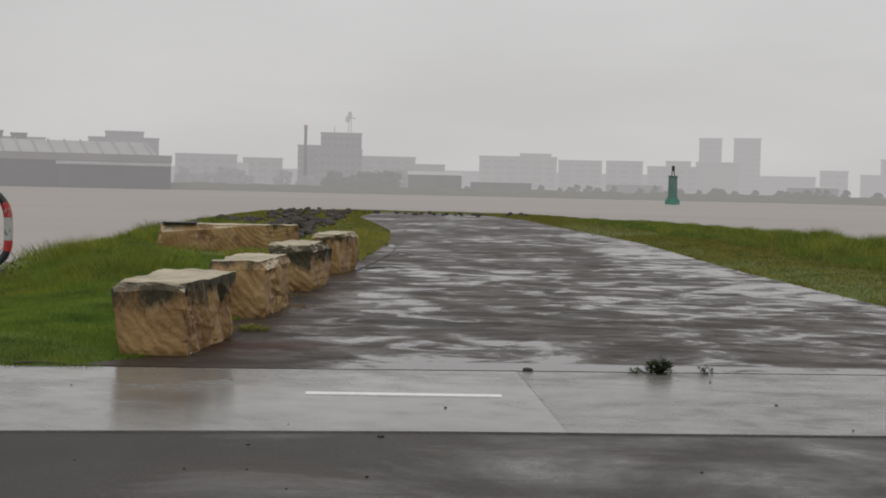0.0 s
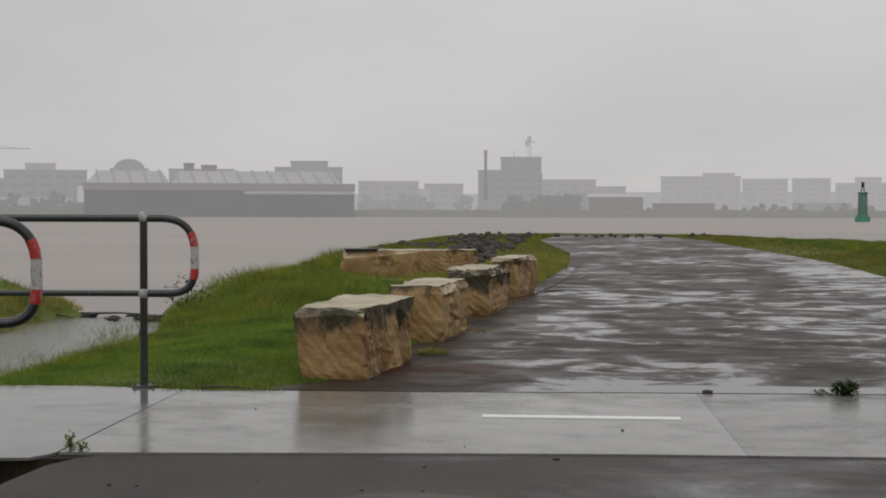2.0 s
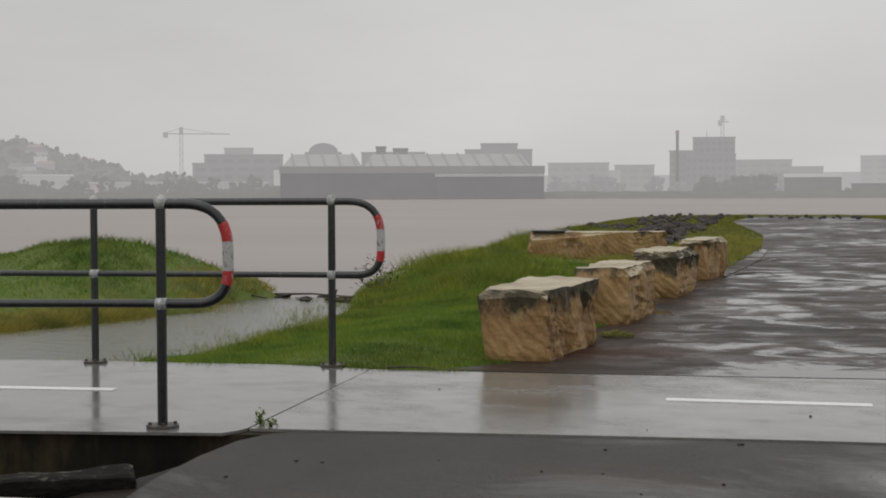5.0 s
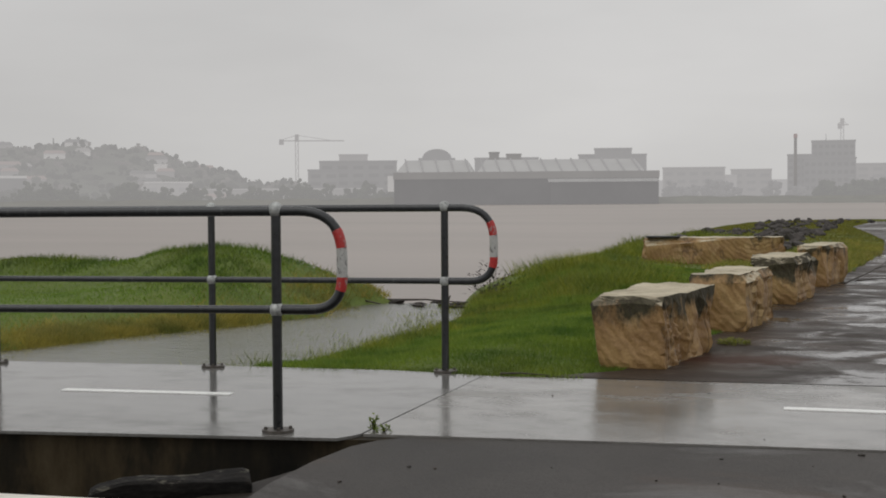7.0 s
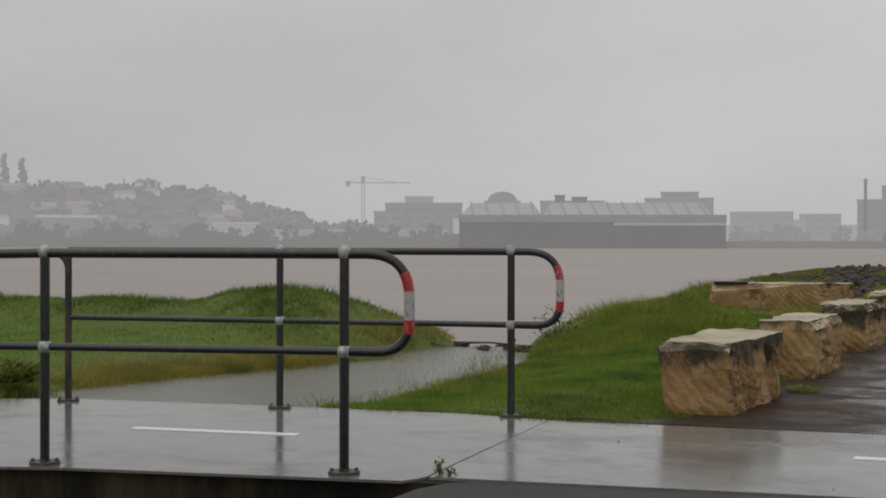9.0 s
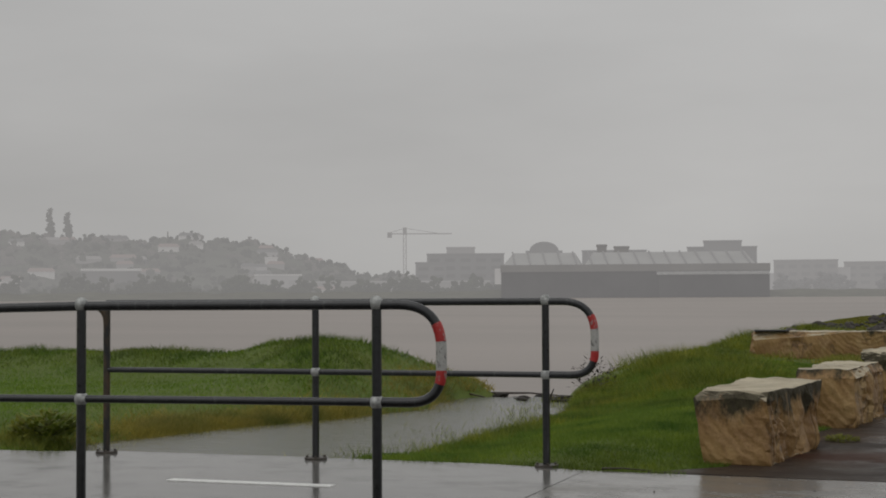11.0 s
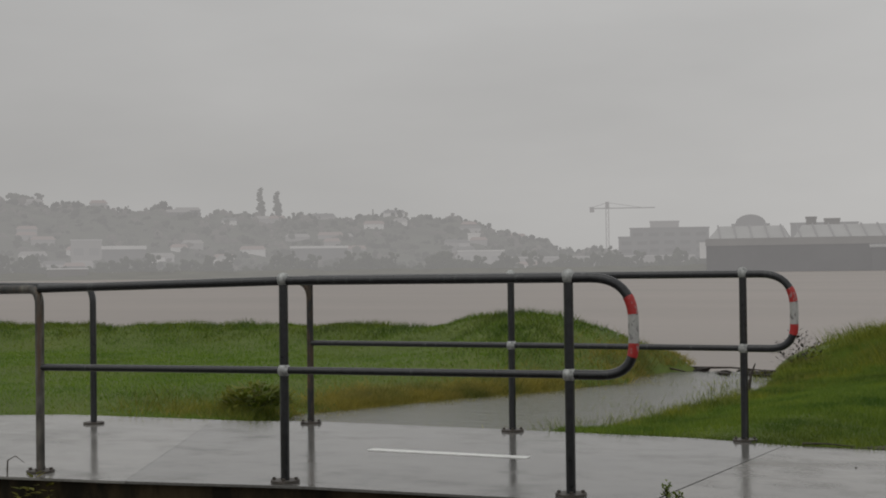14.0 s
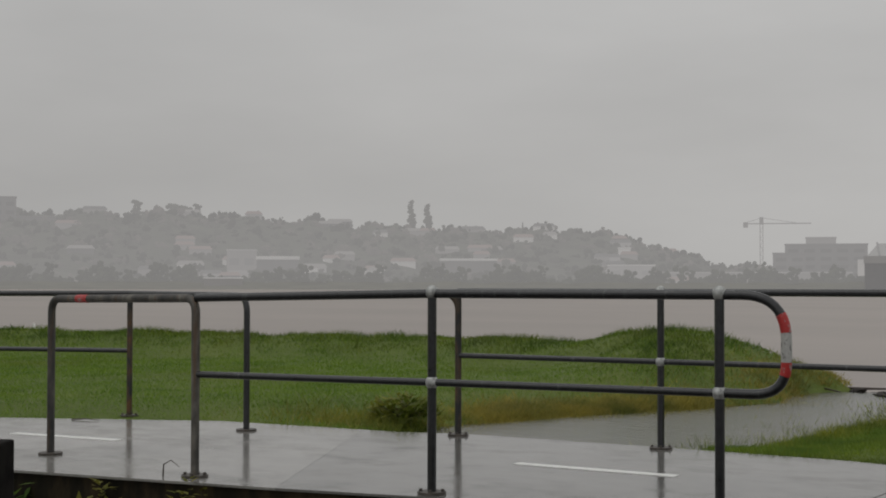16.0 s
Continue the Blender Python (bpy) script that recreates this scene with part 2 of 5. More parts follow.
def rusty_steel():
    m = Mat("rust_spotted_galvanised_steel", rough=0.55, metal=0.2)
    spot = m.noise(m.world_xyz((14, 14, 6)), 1.0, 5.0, 0.65)
    m.color(m.ramp(spot, (0.40, (0.026, 0.027, 0.027)), (0.52, (0.066, 0.048, 0.032)), (0.66, (0.125, 0.062, 0.027))))
    return m.m


def bare_steel():
    """Galvanised tube whose grey has worn pale, with brown runs of rust."""
    m = Mat("pale_worn_galvanised_steel", rough=0.5, metal=0.25)
    worn = m.noise(m.world_xyz((9, 9, 3)), 1.0, 6.0, 0.65)
    base = m.ramp(worn, (0.36, (0.028, 0.029, 0.030)), (0.52, (0.072, 0.068, 0.060)), (0.66, (0.17, 0.16, 0.14)))
    runs = m.noise(m.world_xyz((26, 26, 2)), 1.0, 5.0, 0.6)
    m.color(m.mixc(m.ramp(runs, (0.54, 0.0), (0.68, 0.7)), base, (0.11, 0.062, 0.030)))
    return m.m


STEEL, RUSTY, WORN_STEEL = galvanised(), rusty_steel(), bare_steel()
PLATE = plain("rust_stained_plate", (0.080, 0.070, 0.060), 0.5, 0.2, 0.45, 30, 0.3)
FITTING = plain("pale_zinc_fitting", (0.36, 0.37, 0.36), 0.4, 0.3, 0.5, 40)


def torn_tape(name, color, under, low, high):
    """Old reflective tape, scuffed through in patches."""
    m = Mat(name, color, 0.4)
    scuff = m.noise(m.world_xyz((1, 1, 0.7)), 34.0, 6.0, 0.62, 0.6)
    dirt = m.noise(m.world_xyz(), 90.0, 4.0)
    base = m.mixc(m.ramp(dirt, (0.4, 0.0), (0.7, 0.35)), color, tuple(c * 0.45 for c in color))
    m.color(m.mixc(m.ramp(scuff, (low, 0.0), (high, 0.9)), base, under))
    return m.m


TAPE_RED = torn_tape("red_reflective_tape", (0.42, 0.026, 0.024), (0.30, 0.22, 0.21), 0.57, 0.62)
TAPE_WHITE = torn_tape("white_reflective_tape", (0.44, 0.44, 0.42), (0.10, 0.095, 0.09), 0.54, 0.62)
PAINT = plain("worn_white_road_paint", (0.78, 0.78, 0.76), 0.35, 0, 0.1, 25)
KERB_PAINT = plain("pale_cream_kerb_concrete", (0.66, 0.63, 0.56), 0.5, 0, 0.12, 8)
DARK_BLOCK = plain("black_weathered_timber", (0.010, 0.009, 0.008), 0.85, 0, 0.8, 9, 0.8, 0.08)


def worn_timber():
    """Black creosoted timber with pale lichen in spots on its upper face."""
    m = Mat("black_creosoted_timber", rough=0.8, spec=0.12)
    v = m.world_xyz()
    grain = m.noise(m.world_xyz((1, 1, 3)), 14.0, 7.0, 0.7)
    base = m.ramp(grain, (0.35, (0.004, 0.0038, 0.0034)), (0.6, (0.014, 0.0125, 0.011)), (0.75, (0.05, 0.046, 0.038)))
    geo, nz = m.node("ShaderNodeNewGeometry"), m.node("ShaderNodeSeparateXYZ")
    m.link(geo.outputs["Normal"], nz.inputs[0])
    spots = m.math("MULTIPLY", m.ramp(nz.outputs["Z"], (0.4, 0.0), (0.8, 1.0)), m.ramp(m.noise(v, 14.0, 7.0, 0.7), (0.54, 0.0), (0.66, 0.75)))
    m.color(m.mixc(spots, base, (0.20, 0.19, 0.15)))
    m.bump(grain, 0.9, 0.02)
    return m.m


WORN_TIMBER = worn_timber()
DRIFT = plain("sodden_dark_driftwood", (0.018, 0.014, 0.011), 0.7, 0, 0.5, 20, 0.4, 0.3)
BARK = plain("wet_driftwood", (0.045, 0.034, 0.026), 0.6, 0, 0.4, 20, 0.4)
ROCK = plain("wet_dark_basalt", (0.066, 0.059, 0.055), 0.75, 0, 0.6, 4, 0.6, 0.14)
LITTER = plain("rust_brown_leaf_litter", (0.13, 0.055, 0.026), 0.7, 0, 0.5, 25, 0.5)
MUD = plain("wet_dark_mud", (0.03, 0.025, 0.018), 0.4, 0, 0.4, 3, 0.4)
BLACK = plain("black_rubber", (0.015, 0.015, 0.015), 0.5, 0, 0.2, 10)


def sandstone():
    m = Mat("rough_sawn_sandstone", rough=0.7)
    c = m.node("ShaderNodeTexCoord")
    info = m.node("ShaderNodeObjectInfo")
    shift = m.node("ShaderNodeVectorMath")
    shift.operation = "ADD"
    m.link(c.outputs["Object"], shift.inputs[0])
    off = m.node("ShaderNodeCombineXYZ")
    m.link(m.math("MULTIPLY", info.outputs["Random"], 17.0), off.inputs[0])
    m.link(m.math("MULTIPLY", info.outputs["Random"], 9.0), off.inputs[1])
    m.link(off.outputs[0], shift.inputs[1])
    vec = shift.outputs[0]
    # slanting iron bands through the stone
    wave = m.node("ShaderNodeTexWave", Scale=2.1, Distortion=3.6, Detail=4.0)
    wave.wave_type, wave.bands_direction = "BANDS", "DIAGONAL"
    wave.inputs["Detail Scale"].default_value = 1.6
    wave.inputs["Detail Roughness"].default_value = 0.6
    m.link(vec, wave.inputs["Vector"])
    blotch = m.noise(vec, 2.2, 7.0, 0.62, 0.4)
    ground_tone = m.ramp(blotch, (0.28, (0.125, 0.060, 0.017)), (0.42, (0.235, 0.124, 0.036)), (0.56, (0.345, 0.210, 0.074)), (0.72, (0.42, 0.295, 0.135)))
    stone = m.mixc(m.math("MULTIPLY", m.ramp(wave.outputs["Fac"], (0.5, 0.0), (0.9, 1.0)), 0.34), ground_tone, (0.22, 0.12, 0.047))
    grain = m.noise(vec, 60.0, 3.0)
    stone = m.mixc(0.22, stone, m.ramp(grain, (0.3, (0.10, 0.06, 0.028)), (0.7, (0.44, 0.30, 0.15))))
    # black lichen that hangs down from the upper edge in uneven tongues
    sep = m.node("ShaderNodeSeparateXYZ")
    m.link(c.outputs["Object"], sep.inputs[0])
    tongue = m.noise(m.node_vec(vec, (5, 5, 2.6)), 1.0, 6.0, 0.68)
    tint = m.node("ShaderNodeSeparateColor")
    m.link(info.outputs["Color"], tint.inputs[0])
    edge = m.math("ADD", sep.outputs["Z"], m.math("MULTIPLY", tongue, 0.72))
    edge = m.math("ADD", edge, m.math("SUBTRACT", tint.outputs[0], 0.5))
    lichen = m.ramp(edge, (0.70, 0.0), (0.80, 0.93))
    # curved saw marks, finer than the iron bands
    arc = m.node("ShaderNodeMapping")
    arc.inputs["Location"].default_value = (-0.62, 0.0, -0.75)
    m.link(c.outputs["Object"], arc.inputs[0])
    lamina = m.node("ShaderNodeTexWave", Scale=5.0, Distortion=5.0, Detail=5.0)
    lamina.wave_type, lamina.rings_direction = "RINGS", "Y"
    lamina.inputs["Detail Scale"].default_value = 2.5
    m.link(arc.outputs[0], lamina.inputs["Vector"])
    layers = m.math("MULTIPLY", m.ramp(lamina.outputs["Fac"], (0.35, 0.0), (0.95, 1.0)), m.ramp(m.noise(vec, 2.4, 4.0), (0.42, 0.0), (0.62, 0.40)))
    stone = m.mixc(layers, stone, (0.155, 0.078, 0.028))
    pale = m.ramp(m.noise(m.node_vec(vec, (1.0, 1.0, 0.6)), 3.2, 6.0, 0.66), (0.54, 0.0), (0.68, 0.6))
    stone = m.mixc(pale, stone, (0.48, 0.345, 0.165))
    vein = m.math("ABSOLUTE", m.math("SUBTRACT", m.noise(m.node_vec(vec, (0.6, 0.8, 0.35)), 1.7, 4.0, 0.6, 0.25), 0.5))
    crack = m.ramp(vein, (0.002, 0.55), (0.008, 0.0))
    stone = m.mixc(crack, stone, (0.050, 0.028, 0.012))
    stone = m.mixc(lichen, stone, m.ramp(grain, (0.35, (0.014, 0.013, 0.008)), (0.7, (0.040, 0.042, 0.020))))
    # paler tone on faces that point up
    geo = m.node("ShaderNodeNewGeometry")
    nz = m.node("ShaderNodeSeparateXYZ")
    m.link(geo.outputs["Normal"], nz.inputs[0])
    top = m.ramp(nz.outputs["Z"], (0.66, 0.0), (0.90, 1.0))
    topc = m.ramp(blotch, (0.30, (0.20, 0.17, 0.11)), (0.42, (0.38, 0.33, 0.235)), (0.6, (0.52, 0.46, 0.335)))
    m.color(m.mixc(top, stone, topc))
    m.rough(m.mixc(lichen, m.ramp(blotch, (0.3, 0.42), (0.7, 0.78)), 0.85))
    m.bump(m.mixc(0.45, m.mixc(0.40, m.noise(vec, 11.0, 7.0, 0.7), lamina.outputs["Fac"]), m.ramp(vein, (0.0, 0.0), (0.02, 1.0))), 0.75, 0.022)
    return m.m


def node_vec(self, vec, scale):
    mp = self.node("ShaderNodeMapping")
    mp.inputs["Scale"].default_value = scale
    self.link(vec, mp.inputs[0])
    return mp.outputs[0]


Mat.node_vec = node_vec
SANDSTONE = sandstone()


def turf():
    m = Mat("wet_turf", rough=0.7, spec=0.25)
    v = m.world_xyz()
    n, fine = m.noise(v, 0.8, 6.0, 0.6), m.noise(v, 35.0, 4.0)
    g = m.ramp(n, (0.3, (0.085, 0.132, 0.02)), (0.55, (0.118, 0.168, 0.028)), (0.75, (0.16, 0.185, 0.035)))
    m.color(m.mixc(0.4, g, m.ramp(fine, (0.3, (0.03, 0.045, 0.01)), (0.7, (0.13, 0.165, 0.03)))))
    m.bump(fine, 0.6, 0.03)
    return m.m


def blades(name, dark, mid, pale, straw, mottle=1.0):
    m = Mat(name, rough=0.5, spec=0.25)
    geo = m.node("ShaderNodeNewGeometry")
    rnd = geo.outputs["Random Per Island"]
    patch = m.noise(m.world_xyz(), 0.55, 5.0, 0.6)
    g = m.ramp(rnd, (0.0, dark), (0.5, mid), (0.95, pale))
    g = m.mixc(m.ramp(patch, (0.50, 0.0), (0.68, 0.75)), g, m.ramp(rnd, (0.0, tuple(c * 0.6 for c in straw)), (1.0, straw)))
    kind = m.noise(m.world_xyz((1, 1, 0.5)), 1.5, 5.0, 0.62)
    m.color(m.mixc(mottle, g, m.ramp(kind, (0.36, (0.50, 0.62, 0.60)), (0.5, (0.98, 0.98, 1.0)), (0.66, (1.28, 1.16, 1.0))), "MULTIPLY"))
    thin = m.node("ShaderNodeBsdfTranslucent")
    both = m.node("ShaderNodeMixShader", Fac=0.45)
    m.link(m.b.inputs["Base Color"].links[0].from_socket, thin.inputs["Color"])
    m.link(m.b.outputs[0], both.inputs[1])
    m.link(thin.outputs[0], both.inputs[2])
    m.link(both.outputs[0], m.t.nodes["Material Output"].inputs["Surface"])
    return m.m


TURF = turf()
GRASS = blades("short_wet_grass", (0.102, 0.174, 0.022), (0.156, 0.248, 0.033), (0.236, 0.328, 0.054), (0.220, 0.250, 0.042))
TALL = blades("tall_wet_grass", (0.105, 0.145, 0.018), (0.180, 0.225, 0.030), (0.290, 0.318, 0.054), (0.310, 0.290, 0.058))
STRAW = blades("yellowed_grass", (0.185, 0.200, 0.032), (0.275, 0.278, 0.052), (0.37, 0.350, 0.085), (0.34, 0.275, 0.090))
LEAF = blades("weed_leaf", (0.06, 0.12, 0.02), (0.12, 0.20, 0.03), (0.20, 0.28, 0.05), (0.24, 0.24, 0.05))
VINE = blades("yellow_green_vine_leaf", (0.10, 0.12, 0.02), (0.20, 0.21, 0.04), (0.32, 0.31, 0.08), (0.34, 0.28, 0.09))
MOWN = blades("mown_wet_lawn", (0.104, 0.188, 0.020), (0.158, 0.268, 0.031), (0.232, 0.345, 0.050), (0.205, 0.275, 0.038), 0.45)
# own dark green on the lawn's crest; elsewhere stands in for shade between tufts
CREST = blades("dark_crest_and_shade_grass", (0.060, 0.110, 0.018), (0.115, 0.180, 0.030), (0.200, 0.260, 0.050), (0.17, 0.20, 0.045))
OCHRE = blades("ochre_flattened_grass", (0.19, 0.185, 0.04), (0.28, 0.26, 0.058), (0.40, 0.35, 0.09), (0.37, 0.29, 0.09))
VERGE = blades("worn_verge_grass", (0.108, 0.112, 0.017), (0.170, 0.168, 0.027), (0.255, 0.240, 0.046), (0.27, 0.215, 0.050), 0.9)
LEAF_DARK = blades("dark_weed_leaf", (0.022, 0.045, 0.012), (0.05, 0.085, 0.02), (0.09, 0.13, 0.035), (0.07, 0.085, 0.025))


def muddy_water(name, color, scale, rough, strength):
    m = Mat(name, color, rough, 0, 0.28)
    v = m.world_xyz((0.5, 1.0, 1.0))
    drift = m.noise(m.world_xyz((0.02, 0.05, 1)), 1.0, 5.0, 0.6)
    m.color(m.ramp(drift, (0.3, tuple(c * 0.88 for c in color)), (0.7, tuple(c * 1.1 for c in color))))
    m.bump(m.noise(v, scale, 5.0, 0.6), strength, 0.05)
    return m.m


RIVER = muddy_water("brown_flood_water", (0.295, 0.257, 0.230), 1.2, 0.42, 0.7)
CHANNEL = muddy_water("grey_green_channel_water", (0.135, 0.137, 0.115), 9.0, 0.22, 0.55)


# ---- mesh helpers ----
def mesh_object(name, verts, faces, material, parent=None, smooth=False):
    me = bpy.data.meshes.new(name)
    me.from_pydata([tuple(map(float, v)) for v in verts], [], faces)
    me.materials.append(material)
    if smooth:
        me.shade_smooth()
    me.update()
    ob = new(name, me)
    if parent is not None:
        ob.parent = parent
    return ob


def part(name, bm, material, parent=None, label="", smooth=False):
    me = bpy.data.meshes.new(name)
    bmesh.ops.recalc_face_normals(bm, faces=bm.faces)
    if smooth:
        for f in bm.faces:
            f.smooth = len(f.verts) <= 4
            if len(f.verts) > 4:
                for e in f.edges:
                    e.smooth = False
    bm.to_mesh(me)
    bm.free()
    me.materials.append(material)
    ob = new(name, me)
    if parent is not None:
        ob.parent = parent
    if label:
        ob["label"] = label
    return ob


def thing(name, label, category, group="", kind="", at=None):
    ob = new(name)
    if at is not None:
        ob.matrix_world = at
    return tagged(ob, label, category, group, kind)


def box(bm, x0, x1, y0, y1, z0, z1, bevel=0.0, m=None):
    r = bmesh.ops.create_cube(bm, size=1.0)
    vs = r["verts"]
    for v in vs:
        v.co = Vector(((x0 + x1) / 2 + v.co.x * (x1 - x0), (y0 + y1) / 2 + v.co.y * (y1 - y0), (z0 + z1) / 2 + v.co.z * (z1 - z0)))
    if m is not None:
        bmesh.ops.transform(bm, matrix=m, verts=vs)
    if bevel:
        edges = list({e for v in vs for e in v.link_edges})
        bmesh.ops.bevel(bm, geom=edges, offset=bevel, segments=2, affect="EDGES", profile=0.6)
    return bm


def prism(bm, outline, z0, z1):
    """An upright prism over a flat outline."""
    lo = [bm.verts.new((x, y, z0)) for x, y in outline]
    hi = [bm.verts.new((x, y, z1)) for x, y in outline]
    n = len(outline)
    bm.faces.new(hi)
    bm.faces.new(lo[::-1])
    for i in range(n):
        bm.faces.new((lo[i], lo[(i + 1) % n], hi[(i + 1) % n], hi[i]))
    return bm


def rounded(points, radius, steps=7):
    """A polyline with its inner corners rounded off."""
    pts = [Vector(p) for p in points]
    out = [pts[0]]
    for a, b, c in zip(pts, pts[1:], pts[2:]):
        u, w = (a - b).normalized(), (c - b).normalized()
        half = u.angle(w) / 2
        cut = min(radius / math.tan(half), (a - b).length * 0.49, (c - b).length * 0.49)
        p, q = b + u * cut, b + w * cut
        for i in range(steps + 1):
            s = i / steps
            out.append(p * (1 - s) ** 2 + b * (2 * s * (1 - s)) + q * s ** 2)
    out.append(pts[-1])
    return out


def tube(bm, points, r, sides=14):
    pts = [Vector(p) for p in points]
    keep = [pts[0]]
    for p in pts[1:]:
        if (p - keep[-1]).length > 1e-4:
            keep.append(p)
    pts = keep
    side = None
    rings = []
    for i, p in enumerate(pts):
        d = (pts[min(i + 1, len(pts) - 1)] - pts[max(i - 1, 0)]).normalized()
        if side is None:
            side = d.orthogonal().normalized()
        side = (side - d * side.dot(d)).normalized()
        up = d.cross(side)
        rr = r(i / (len(pts) - 1)) if callable(r) else r
        rings.append([bm.verts.new(p + (side * math.cos(a) + up * math.sin(a)) * rr) for a in (2 * math.pi * k / sides for k in range(sides))])
    for a, b in zip(rings, rings[1:]):
        for k in range(sides):
            bm.faces.new((a[k], a[(k + 1) % sides], b[(k + 1) % sides], b[k]))
    bm.faces.new(rings[0][::-1])
    bm.faces.new(rings[-1])
    return bm


def disc(bm, x, y, z0, z1, r, sides=20):
    return prism(bm, [(x + r * math.cos(2 * math.pi * k / sides), y + r * math.sin(2 * math.pi * k / sides)) for k in range(sides)], z0, z1)


def boulder(seed, sx, sy, sz, rough=0.35, detail=2):
    bm = bmesh.new()
    bmesh.ops.create_icosphere(bm, subdivisions=detail, radius=1.0)
    off = Vector((seed * 7.3, seed * 3.1, seed * 5.7))
    for v in bm.verts:
        n = v.co.normalized()
        k = 1 + rough * noise.noise(n * 1.3 + off) + rough * 0.5 * noise.noise(n * 3.1 + off)
        v.co = Vector((n.x * sx * k, n.y * sy * k, n.z * sz * k))
    return bm


# ---- the lie of the land ----
RIVER_Z, CHANNEL_Z = -0.55, -0.13
HEADLAND = [(-4.55, 6.2), (-4.70, 7.2), (-4.80, 8.2), (-4.90, 9.3), (-5.08, 10.8), (-5.9, 13.2), (-7.2, 16.5), (-7.9, 21), (-9, 30), (-12, 45), (-14, 60), (-10, 70),
            (0, 66), (5, 50), (7.5, 36), (9.5, 26), (12.5, 16), (34, 10), (34, -30), (-4.1, -30)]
LAWN = [(-6.5, 5.4), (-7.2, 7.3), (-7.0, 8.6), (-6.65, 10.0), (-6.55, 10.8), (-6.45, 11.3), (-6.85, 11.9), (-7.0, 12.7), (-6.7, 13.3), (-7.5, 14.1), (-9.6, 14.4), (-12.8, 14.0), (-19.6, 11.6), (-26, 7.4), (-44, -4), (-44, -30), (-6.5, -30)]
DRIVE = [(3.6, 7.45), (5.4, 8.6), (3.55, 12.7), (2.9, 18.9), (2.15, 29.9), (0.6, 41), (-0.9, 53), (-3.5, 64), (-8.0, 64.5), (-7.2, 52), (-5.3, 42), (-3.95, 34.6), (-2.95, 26), (-2.5, 18.5), (-2.45, 16.0), (-2.35, 13.0), (-2.2, 10.5), (-2.1, 8.4), (-2.12, 7.0), (-2.45, 6.56), (-1.53, 6.67), (0.06, 6.96), (2.28, 7.33)]
NEAR_EDGE = [(-14, 0.25), (-9.0, 1.95), (-6.43, 2.92), (-4.94, 3.45), (-4.12, 3.80), (-2.60, 4.20), (-2.50, 4.36), (-1.03, 4.67), (-0.15, 4.84), (1.77, 5.13), (9, 6.25)]
FAR_EDGE = [(9, 8.42), (2.28, 7.30), (0.06, 6.93), (-1.53, 6.64), (-2.76, 6.47), (-3.4, 6.50), (-4.7, 6.30), (-6.0, 6.03), (-6.47, 5.79), (-7.98, 5.42), (-9.43, 4.40), (-14, 1.9)]
PATH_AREA = NEAR_EDGE + FAR_EDGE
KERB_LINE = [(-14, -0.30), (-6.2, 1.76), (-2.98, 2.40), (-1.5, 2.67)]
DITCH = [(-14, -0.5), (-6.2, 1.5), (-3.0, 2.3), (-2.25, 2.45), (-2.28, 3.2), (-2.46, 4.38), (-2.6, 4.3), (-4.12, 3.9), (-4.94, 3.5), (-6.43, 3.0), (-9, 2.0), (-14, 0.3)]


def inside(x, y, poly):
    hit = np.zeros(np.shape(x), bool)
    for (x0, y0), (x1, y1) in zip(poly, poly[1:] + poly[:1]):
        if y0 != y1:
            hit ^= ((y0 > y) != (y1 > y)) & (x < (x1 - x0) * (y - y0) / (y1 - y0) + x0)
    return hit


def depth_in(x, y, poly):
    """Distance to the outline, positive within it."""
    d = np.full(np.shape(x), 1e9)
    for (x0, y0), (x1, y1) in zip(poly, poly[1:] + poly[:1]):
        dx, dy = x1 - x0, y1 - y0
        s = np.clip(((x - x0) * dx + (y - y0) * dy) / (dx * dx + dy * dy), 0, 1)
        d = np.minimum(d, np.hypot(x - x0 - s * dx, y - y0 - s * dy))
    return np.where(inside(x, y, poly), d, -d)


def ease(a, b, v):
    """A smooth step from 0 at a to 1 at b, rising or falling."""
    s = np.clip((v - a) / (b - a), 0, 1)
    return s * s * (3 - 2 * s)


def wobble(x, y):
    return (np.sin(x * 1.7 + 0.6 * np.sin(y * 1.1)) * np.sin(y * 1.3 + 1.0) + 0.6 * np.sin(x * 3.9 + y * 2.1) * np.sin(y * 3.3 - x)) * 0.5


def ridge_left(x, y):
    """How far a place belongs to the overgrown bank above the shore, 0 to 1."""
    s = depth_in(x, y, HEADLAND)
    on_head = np.exp(-((s - 1.5) / 1.0) ** 2) * ease(9.5, 13.5, y) * (x < -1)
    r = np.exp(-((s - 2.1) / 1.15) ** 2) * ease(6, 10, y) * (x >= -1)
    t = depth_in(x, y, LAWN)
    on_lawn = np.exp(-((t - 1.5) / 0.9) ** 2) * ease(9.0, 12.0, y - 0.45 * np.minimum(0, x + 9))
    low = 1 - ease(30, 46, y)
    return on_head * low, r * (0.25 + 0.75 * low), on_lawn


